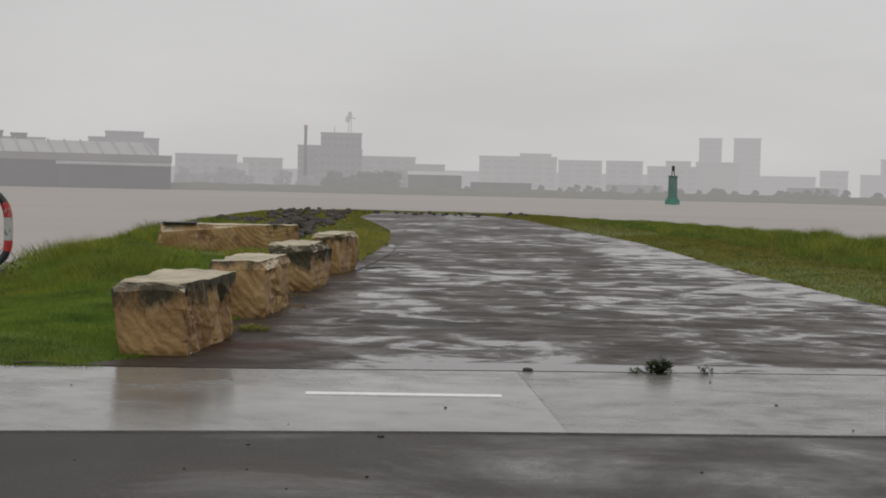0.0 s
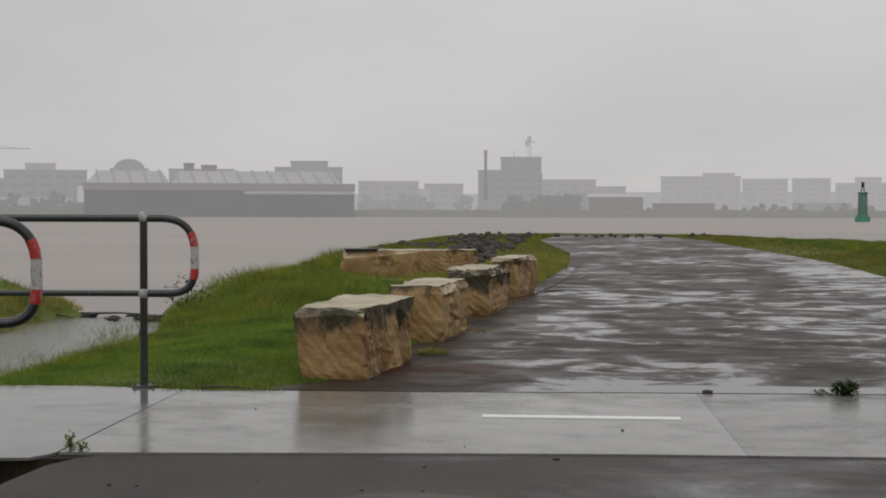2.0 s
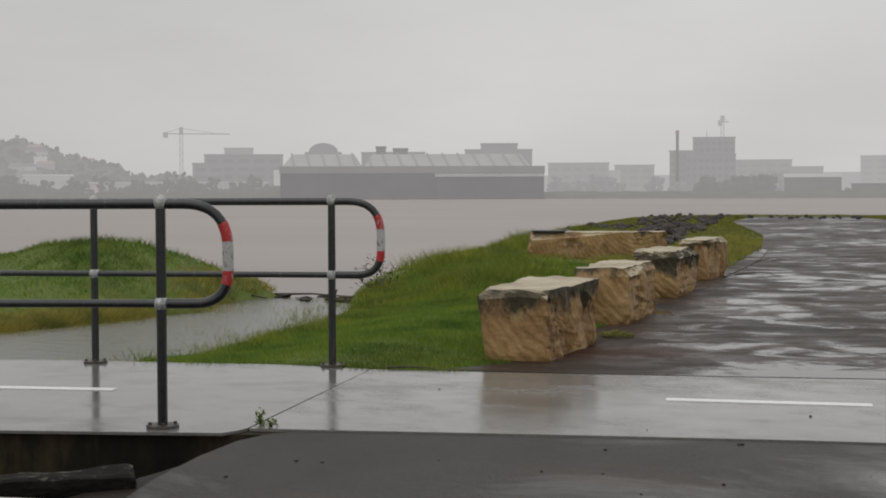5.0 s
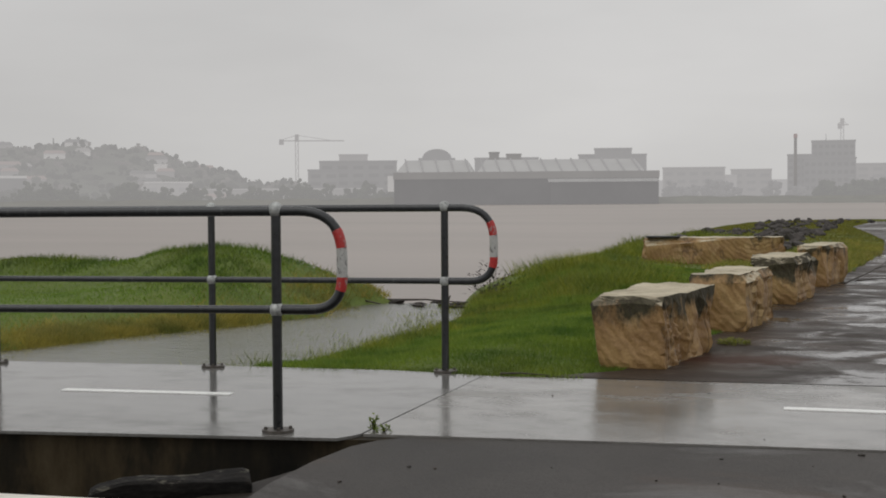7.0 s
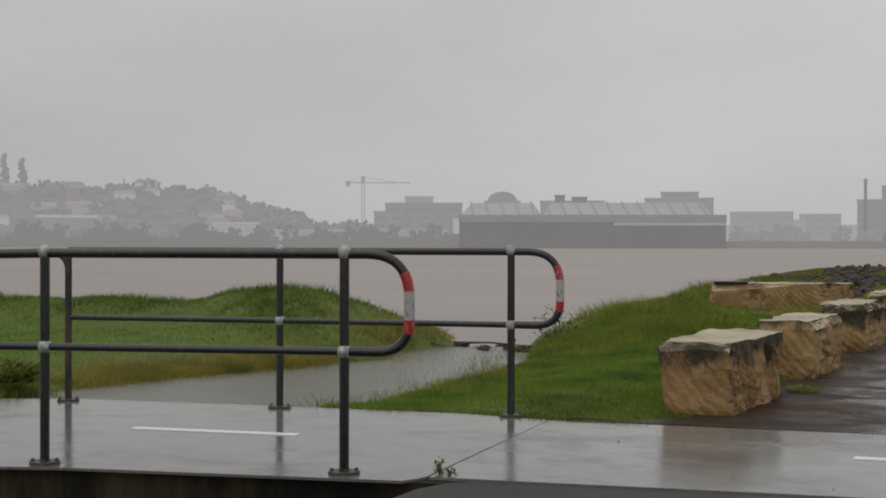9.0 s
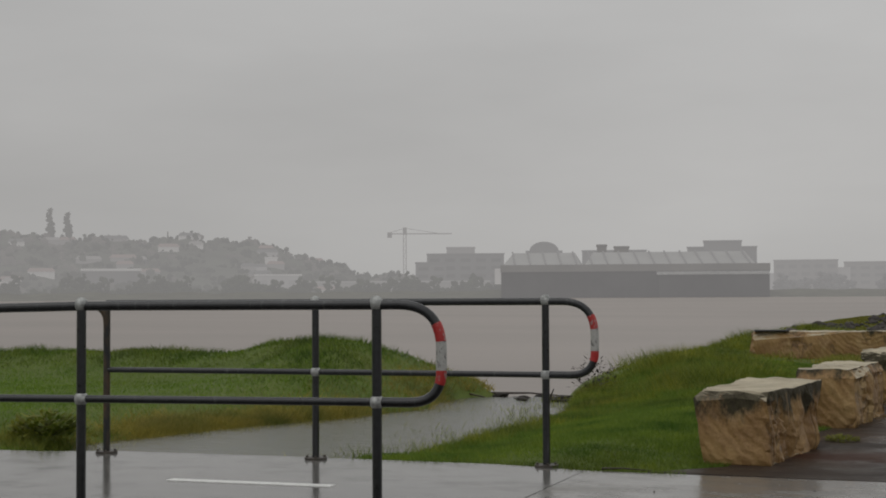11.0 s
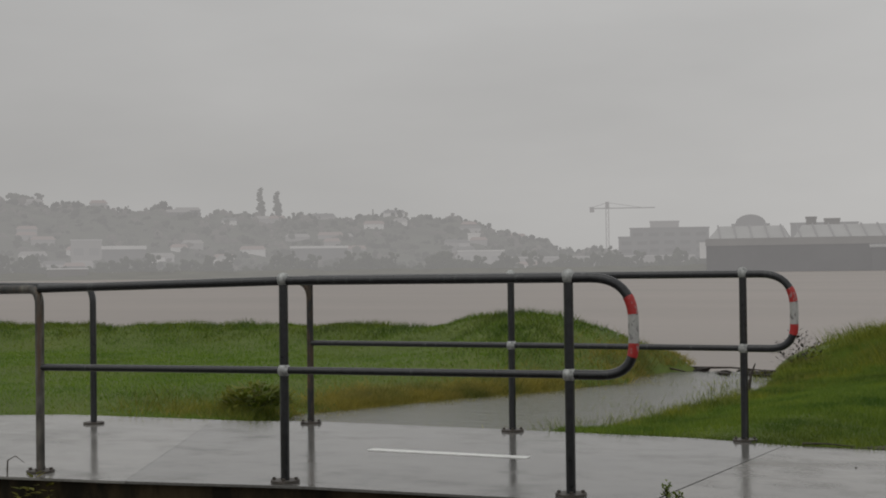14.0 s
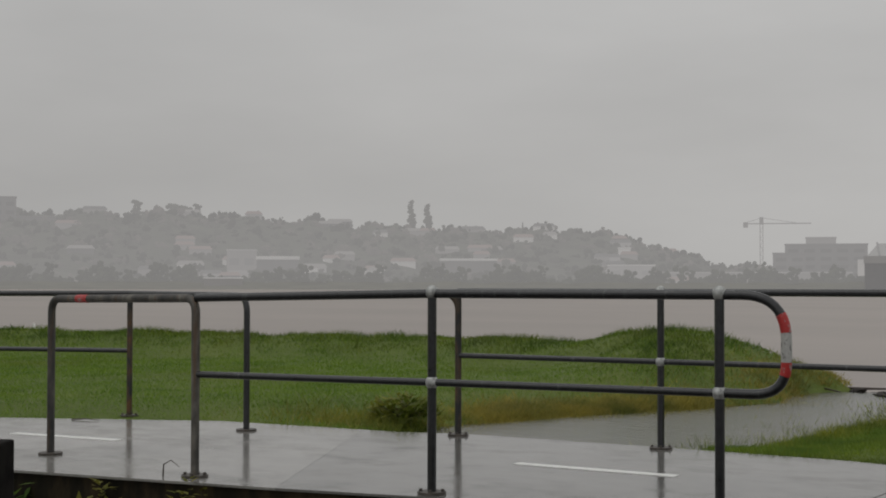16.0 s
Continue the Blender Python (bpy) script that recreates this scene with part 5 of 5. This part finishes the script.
for k in range(16):
    x = -w / 2 + 6 + k * (w - 14) / 15
    if abs(x - (-w / 2 + 35)) < 2.5:
        continue
    bm = bmesh.new()
    q = [(x - 0.3, -0.6, 14.25), (x + 0.3, -0.6, 14.25), (x - 2.1, 15.5, 19.9), (x - 2.7, 15.5, 19.9)]
    vs = [bm.verts.new(p) for p in q] + [bm.verts.new((p[0], p[1], p[2] + 0.5)) for p in q]
    bm.faces.new(vs[4:])
    for a in range(4):
        bm.faces.new((vs[a], vs[(a + 1) % 4], vs[4 + (a + 1) % 4], vs[4 + a]))
    part("roof_rib", bm, WALL_A, roof)
bm = bmesh.new()
box(bm, w / 2 - 46, w / 2 - 1, -9, 0, 0, 9.6)
part("annexe_wall", bm, STEEL_DARK, shed)
bm = bmesh.new()
q = [bm.verts.new(p) for p in ((w / 2 - 47, -9.6, 9.5), (w / 2 - 0.5, -9.6, 9.5), (w / 2 - 0.5, 0, 11.0), (w / 2 - 47, 0, 11.0))]
bm.faces.new(q)
bmesh.ops.solidify(bm, geom=bm.faces[:], thickness=0.3)
part("annexe_roof", bm, ROOF_PALE, shed, "pale lean-to roof")
bm = bmesh.new()
box(bm, -w / 2 - 2.8, -w / 2 - 0.1, 0, 3, 6, 12.8)
part("white_door", bm, WHITE, shed, "white end door panel")


def dome(name, label, b0, b1, z, h, d, mat):
    m, w = facade_frame(b0, b1, d)
    ob = thing(name, label, "building", "buildings on the far shore", at=m)
    bm = bmesh.new()
    box(bm, -w / 2, w / 2, 0, w, 0, z + h * 0.45)
    part("wall", bm, mat, ob)
    bm = bmesh.new()
    prism(bm, [(w * 0.40 * math.cos(a), h * 0.62 * math.sin(a)) for a in (math.pi * k / 12 for k in range(13))], 0, w * 0.9)
    bmesh.ops.transform(bm, matrix=Matrix.Translation((0, w * 0.95, z + h * 0.42)) @ Matrix.Rotation(radians(90), 4, "X"), verts=bm.verts)
    part("roof", bm, mat, ob, "rounded vault roof")


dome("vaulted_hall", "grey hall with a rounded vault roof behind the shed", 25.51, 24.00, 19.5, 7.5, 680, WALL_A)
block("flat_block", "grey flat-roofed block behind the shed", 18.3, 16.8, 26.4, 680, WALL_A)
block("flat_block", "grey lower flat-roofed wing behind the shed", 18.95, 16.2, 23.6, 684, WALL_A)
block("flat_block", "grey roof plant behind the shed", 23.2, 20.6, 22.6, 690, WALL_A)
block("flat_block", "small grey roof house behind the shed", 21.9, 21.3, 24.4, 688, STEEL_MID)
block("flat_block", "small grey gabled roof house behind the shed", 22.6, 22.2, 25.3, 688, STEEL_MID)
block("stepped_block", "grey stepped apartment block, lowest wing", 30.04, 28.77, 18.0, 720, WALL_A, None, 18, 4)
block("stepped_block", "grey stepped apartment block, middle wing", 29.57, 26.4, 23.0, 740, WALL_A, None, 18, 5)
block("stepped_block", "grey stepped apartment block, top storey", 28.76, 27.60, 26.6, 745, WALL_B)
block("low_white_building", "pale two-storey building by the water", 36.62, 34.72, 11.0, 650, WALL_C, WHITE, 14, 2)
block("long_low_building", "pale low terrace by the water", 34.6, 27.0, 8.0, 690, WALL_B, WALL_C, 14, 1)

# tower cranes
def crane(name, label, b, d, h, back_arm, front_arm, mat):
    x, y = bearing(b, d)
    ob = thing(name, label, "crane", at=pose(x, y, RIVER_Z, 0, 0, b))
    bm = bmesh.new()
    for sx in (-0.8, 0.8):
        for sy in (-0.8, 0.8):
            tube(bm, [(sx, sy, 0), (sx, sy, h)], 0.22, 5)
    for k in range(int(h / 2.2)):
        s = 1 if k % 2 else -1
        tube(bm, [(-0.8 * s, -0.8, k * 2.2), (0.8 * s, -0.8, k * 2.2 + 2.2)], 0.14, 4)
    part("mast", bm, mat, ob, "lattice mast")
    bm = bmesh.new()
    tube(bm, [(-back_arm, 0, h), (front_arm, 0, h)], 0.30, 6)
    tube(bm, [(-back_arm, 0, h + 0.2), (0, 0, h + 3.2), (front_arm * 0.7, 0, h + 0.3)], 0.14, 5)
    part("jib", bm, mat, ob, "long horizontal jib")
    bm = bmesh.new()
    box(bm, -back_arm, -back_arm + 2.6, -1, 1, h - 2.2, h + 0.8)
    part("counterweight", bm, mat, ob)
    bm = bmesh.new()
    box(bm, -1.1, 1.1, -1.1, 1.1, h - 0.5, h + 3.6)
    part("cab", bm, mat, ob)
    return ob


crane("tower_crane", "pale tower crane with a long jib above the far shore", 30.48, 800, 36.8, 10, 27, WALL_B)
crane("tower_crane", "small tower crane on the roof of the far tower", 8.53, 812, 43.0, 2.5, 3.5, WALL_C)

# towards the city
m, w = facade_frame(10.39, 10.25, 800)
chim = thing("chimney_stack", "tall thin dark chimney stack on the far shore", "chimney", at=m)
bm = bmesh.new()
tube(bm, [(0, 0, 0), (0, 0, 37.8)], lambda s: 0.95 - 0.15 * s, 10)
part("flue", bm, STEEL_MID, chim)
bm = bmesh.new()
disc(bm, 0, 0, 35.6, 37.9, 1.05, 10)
part("cap", bm, hazed("hazed_red_paint", (0.30, 0.12, 0.10), 0.55), chim, "dull red cap")
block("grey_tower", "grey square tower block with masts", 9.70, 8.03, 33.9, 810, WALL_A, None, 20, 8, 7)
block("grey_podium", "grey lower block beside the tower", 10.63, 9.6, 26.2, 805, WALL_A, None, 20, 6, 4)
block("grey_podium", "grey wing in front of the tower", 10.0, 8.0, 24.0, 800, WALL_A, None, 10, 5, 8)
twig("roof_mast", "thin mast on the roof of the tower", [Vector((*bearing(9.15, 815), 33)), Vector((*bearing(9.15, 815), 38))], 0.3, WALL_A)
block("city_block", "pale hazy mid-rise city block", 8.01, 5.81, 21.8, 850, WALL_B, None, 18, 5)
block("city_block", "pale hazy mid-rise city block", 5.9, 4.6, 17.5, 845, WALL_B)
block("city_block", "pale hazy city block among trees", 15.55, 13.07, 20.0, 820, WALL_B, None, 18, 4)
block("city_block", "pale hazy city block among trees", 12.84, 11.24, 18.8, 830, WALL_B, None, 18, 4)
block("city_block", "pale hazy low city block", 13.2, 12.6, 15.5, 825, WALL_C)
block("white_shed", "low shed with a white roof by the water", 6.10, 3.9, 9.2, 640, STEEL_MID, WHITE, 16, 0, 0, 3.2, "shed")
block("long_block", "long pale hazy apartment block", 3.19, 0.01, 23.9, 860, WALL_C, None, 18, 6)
block("long_block", "pale upper storeys of the long block", 1.52, 0.25, 25.9, 862, WALL_C)
block("long_block", "pale hazy apartment block downriver", -0.05, -1.83, 22.5, 870, WALL_C, None, 18, 6)
block("long_block", "pale apartment block with an overhanging roof", -1.99, -3.48, 22.8, 875, WALL_C, None, 18, 6)
block("long_block", "pale hazy lower apartment block", -3.66, -5.70, 20.0, 880, WALL_C, None, 18, 5)
block("long_block", "pale upper storeys of an apartment block", -4.4, -5.4, 23.5, 884, WALL_C)
block("twin_tower", "tall pale residential tower, one of two", -5.71, -6.61, 38.8, 900, WALL_D, None, 20, 11, 5)
block("twin_tower", "tall pale residential tower, one of two", -7.08, -8.14, 39.1, 900, WALL_D, None, 20, 11, 6)
block("long_block", "long pale hazy terrace behind the apartment blocks", 5.0, -9.5, 15.0, 915, WALL_D)
block("long_block", "long pale hazy terrace behind the shed", 16.0, 5.2, 13.5, 900, WALL_D)
block("long_block", "pale podium of the twin towers", -5.6, -7.3, 23.5, 895, WALL_C)
block("long_block", "pale hazy block far downriver", -8.2, -10.3, 15.5, 900, WALL_D)
block("long_block", "pale hazy block far downriver", -10.46, -11.54, 18.5, 850, WALL_D, None, 18, 4)
block("long_block", "pale hazy block far downriver", -12.0, -13.4, 17.0, 880, WALL_D)
block("twin_tower", "pale hazy tower far downriver", -12.75, -14.6, 27.0, 900, WALL_D)
block("low_shed", "long low dark wharf shed", 3.53, 1.03, 6.0, 640, STEEL_MID, None, 12, 0, 0, 0.8, "shed")
block("low_shed", "long low wharf shed with a pale roof", -2.0, -4.3, 6.6, 640, WALL_A, WALL_C, 12, 0, 0, 0.8, "shed")
block("low_shed", "long low wharf shed with a pale roof", -9.2, -11.2, 7.0, 640, WALL_A, WHITE, 12, 0, 0, 0.8, "shed")

# hillside suburb
def hill_height(b):
    b = np.asarray(b, float)
    h = 12 + 25.5 * ease(30.5, 38.5, b) + 9.5 * ease(43, 55, b) - 4 * ease(57, 64, b)
    return h + 1.6 * np.sin(b * 2.1) + 1.1 * np.sin(b * 5.3 + 1)


def hillside(name, label, d0, d1, scale, mat, b0=28.5, b1=72):
    bs, ds = np.linspace(b0, b1, 150), np.linspace(0, 1, 12)
    verts = []
    for s in ds:
        for b in bs:
            d = d0 + (d1 - d0) * s
            x, y = bearing(b, d)
            z = -1 + (float(hill_height(b)) * scale + 1) * float(ease(0, 1, np.array(s))) + 1.4 * noise.noise(Vector((b * 0.9, s * 5, 0)))
            verts.append((x, y, z))
    n = len(bs)
    faces = [(r * n + c, r * n + c + 1, (r + 1) * n + c + 1, (r + 1) * n + c) for r in range(len(ds) - 1) for c in range(n - 1)]
    return tagged(mesh_object(name, verts, faces, mat, None, True), label, "hill", kind="structure")


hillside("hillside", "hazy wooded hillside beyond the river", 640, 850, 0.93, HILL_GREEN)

r = random.Random(5)


ball = bmesh.new()
bmesh.ops.create_icosphere(ball, subdivisions=1, radius=1.0)
ball.verts.index_update()
BALL_V = np.array([v.co[:] for v in ball.verts])
BALL_F = np.array([[v.index for v in f.verts] for f in ball.faces])
ball.free()


def clumps(name, places, material, parent=None):
    """Leaf clumps in one mesh; each place is x, y, z, crown radius, crown height, number of clumps."""
    rs = np.random.RandomState(len(places) + 7)
    vs, fs, n = [], [], 0
    for x, y, z, rad, tall, count in places:
        for _ in range(count):
            o = np.array((x + rs.uniform(-0.8, 0.8) * rad, y + rs.uniform(-0.5, 0.5) * rad, z + tall * rs.uniform(0.25, 0.9)))
            vs.append(o + BALL_V * rad * rs.uniform(0.20, 0.46) * rs.uniform(0.6, 1.4, (len(BALL_V), 1)))
            fs.append(BALL_F + n)
            n += len(BALL_V)
    return mesh_object(name, np.concatenate(vs), np.concatenate(fs).tolist(), material, parent)


def far_tree(b, d, z, rad, tall, mat, label="hazy grey-green tree on the far shore", count=16):
    x, y = bearing(b, d)
    ob = thing("tree", label, "tree", "trees on the far shore", at=pose(x, y, z))
    bm = bmesh.new()
    tube(bm, [(0, 0, 0), (0, 0, tall * 0.6)], lambda s: 0.5 * (1 - 0.5 * s), 6)
    part("trunk", bm, mat, ob)
    clumps("crown", [(0, 0, 0, rad, tall, count)], mat, ob)


def hill_z(b, s):
    return -1 + float(hill_height(b)) * 0.93 * float(ease(0, 1, np.array(s)))


woods = []
for i in range(1500):
    b, s = r.uniform(30, 68), r.random() ** 0.75
    woods.append((*bearing(b, 640 + 210 * s), hill_z(b, s) - 2.4, r.uniform(2.2, 5.5), r.uniform(3.5, 6.5), 6))
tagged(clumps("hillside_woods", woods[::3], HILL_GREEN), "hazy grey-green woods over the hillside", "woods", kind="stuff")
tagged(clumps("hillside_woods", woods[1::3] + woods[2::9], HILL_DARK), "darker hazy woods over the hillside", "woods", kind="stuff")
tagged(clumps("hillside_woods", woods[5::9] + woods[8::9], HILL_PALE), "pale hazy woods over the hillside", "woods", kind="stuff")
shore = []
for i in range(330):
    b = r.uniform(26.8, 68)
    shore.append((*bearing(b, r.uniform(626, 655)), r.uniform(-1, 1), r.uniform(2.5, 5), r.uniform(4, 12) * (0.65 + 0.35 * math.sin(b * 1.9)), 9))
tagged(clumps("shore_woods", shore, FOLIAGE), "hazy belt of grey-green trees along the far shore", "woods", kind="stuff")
for i in range(30):
    far_tree(r.uniform(26.8, 66), r.uniform(618, 628), 0, r.uniform(2, 4), r.uniform(6, 12), FOLIAGE)
for i in range(26):
    far_tree(r.uniform(6.6, 9.4), r.uniform(630, 650), 0, r.uniform(3, 4.5), r.uniform(6, 10.5), FOLIAGE)
for i in range(40):
    far_tree(r.uniform(-14, 4), r.uniform(620, 640), 0, r.uniform(1.6, 3.0), r.uniform(3.5, 6.5), FOLIAGE)
for i in range(34):
    far_tree(r.uniform(4, 15.4), r.uniform(720, 800), 0, r.uniform(3, 6), r.uniform(6, 13), WALL_A, "pale hazy tree among the far blocks")
for i in range(56):
    b, s = r.uniform(33.5, 64), r.uniform(0.12, 0.92)
    d = 640 + 210 * s
    m, w = facade_frame(b + 0.45, b - 0.45 * r.uniform(0.3, 1.4), d)
    z = hill_z(b, s)
    ob = thing("house", "small hazy house among the trees of the hill", "house", "hillside houses", at=Matrix.Translation((0, 0, z)) @ m)
    bm = bmesh.new()
    box(bm, -w / 2, w / 2, 0, 7, -2, 3.6)
    part("wall", bm, r.choice((WALL_C, WALL_B, WALL_B, WALL_A, WHITE)), ob)
    bm = bmesh.new()
    q = [bm.verts.new(p) for p in ((-w / 2 - 0.5, -0.5, 3.6), (w / 2 + 0.5, -0.5, 3.6), (w / 2 + 0.5, 7.5, 3.6), (-w / 2 - 0.5, 7.5, 3.6), (-w / 2 + 1, 3.5, 5.4), (w / 2 - 1, 3.5, 5.4))]
    for f in ((0, 1, 5, 4), (1, 2, 5), (2, 3, 4, 5), (3, 0, 4)):
        bm.faces.new([q[k] for k in f])
    part("roof", bm, r.choice((WALL_A, WALL_B, ROOF_RED, ROOF_RED)), ob)
block("hill_block", "long pale building on the hill", 54.74, 51.57, 33.2, 815, WALL_B, WALL_C, 14, 3)
block("hill_block", "pale building at the foot of the hill", 52.2, 51.0, 19, 700, WALL_B, WALL_C, 14, 2)
block("white_houses", "row of white houses above the water", 51.0, 49.28, 14.6, 700, WALL_A, WHITE, 12, 0, 0, 3.4)
block("white_houses", "row of white houses above the water", 43.48, 41.15, 14.2, 700, WALL_A, WHITE, 12, 0, 0, 2.4)
block("white_houses", "white house on the hill", 36.2, 35.7, 22, 760, WHITE, WHITE, 10)
block("hill_tower", "hazy tower block on the hill", 62.33, 60.44, 49.8, 800, WALL_A, None, 18, 10, 4)
block("hill_tower", "hazy lower block on the hill", 62.33, 58.93, 39.4, 805, WALL_A)
block("boathouse", "low white boathouse at the water's edge", 53.11, 51.56, 4.6, 610, STEEL_MID, WHITE, 8, 0, 0, 1.0)
for b, h in ((44.70, 53.5), (44.03, 51.0)):
    x, y = bearing(b, 850)
    ob = thing("pine", "tall columnar pine on the skyline of the hill", "tree", "skyline pines", at=pose(x, y, 30))
    bm = bmesh.new()
    tube(bm, [(0, 0, 0), (0, 0, h - 30)], lambda s: 0.5 * (1 - 0.7 * s), 6)
    part("trunk", bm, HILL_GREEN, ob)
    clumps("crown", [(0, 0, 5 + k * (h - 36) / 11, 3.6 * (1 - 0.045 * k), 2.8, 9) for k in range(11)], HILL_GREEN, ob)
for b, z, rad, tall in ((55.8, 36, 3.4, 17), (54.3, 37, 5.5, 13), (53.9, 37, 4.5, 12), (53.4, 37, 2.8, 14), (58.4, 35, 2.6, 9)):
    far_tree(b, 850, z, rad, tall, HILL_GREEN, "tall hazy tree on the skyline of the hill", 45)
twig("church_spire", "thin hazy spire on the hill", [Vector((*bearing(40.1, 850), 28)), Vector((*bearing(40.1, 850), 40))], 1.0, HILL_GREEN)

# low bank all along the far shore
verts, faces = [], []
bs = np.linspace(-32, 75, 240)
for i, b in enumerate(bs):
    h = 2.6 + 0.9 * noise.noise(Vector((b * 0.8, 0, 0))) + 0.5 * noise.noise(Vector((b * 4.0, 3, 0)))
    for d, z in ((602 if b > 14 and b < 28 else 585, RIVER_Z - 0.3), (614, h * 0.55), (618, h), (960, h + 1)):
        verts.append((*bearing(b, d), z))
for i in range(len(bs) - 1):
    for k in range(3):
        faces.append((i * 4 + k, (i + 1) * 4 + k, (i + 1) * 4 + k + 1, i * 4 + k + 1))
tagged(mesh_object("far_bank", verts, faces, BANK, None, True), "low hazy grey-green bank of the far shore", "bank", kind="structure")
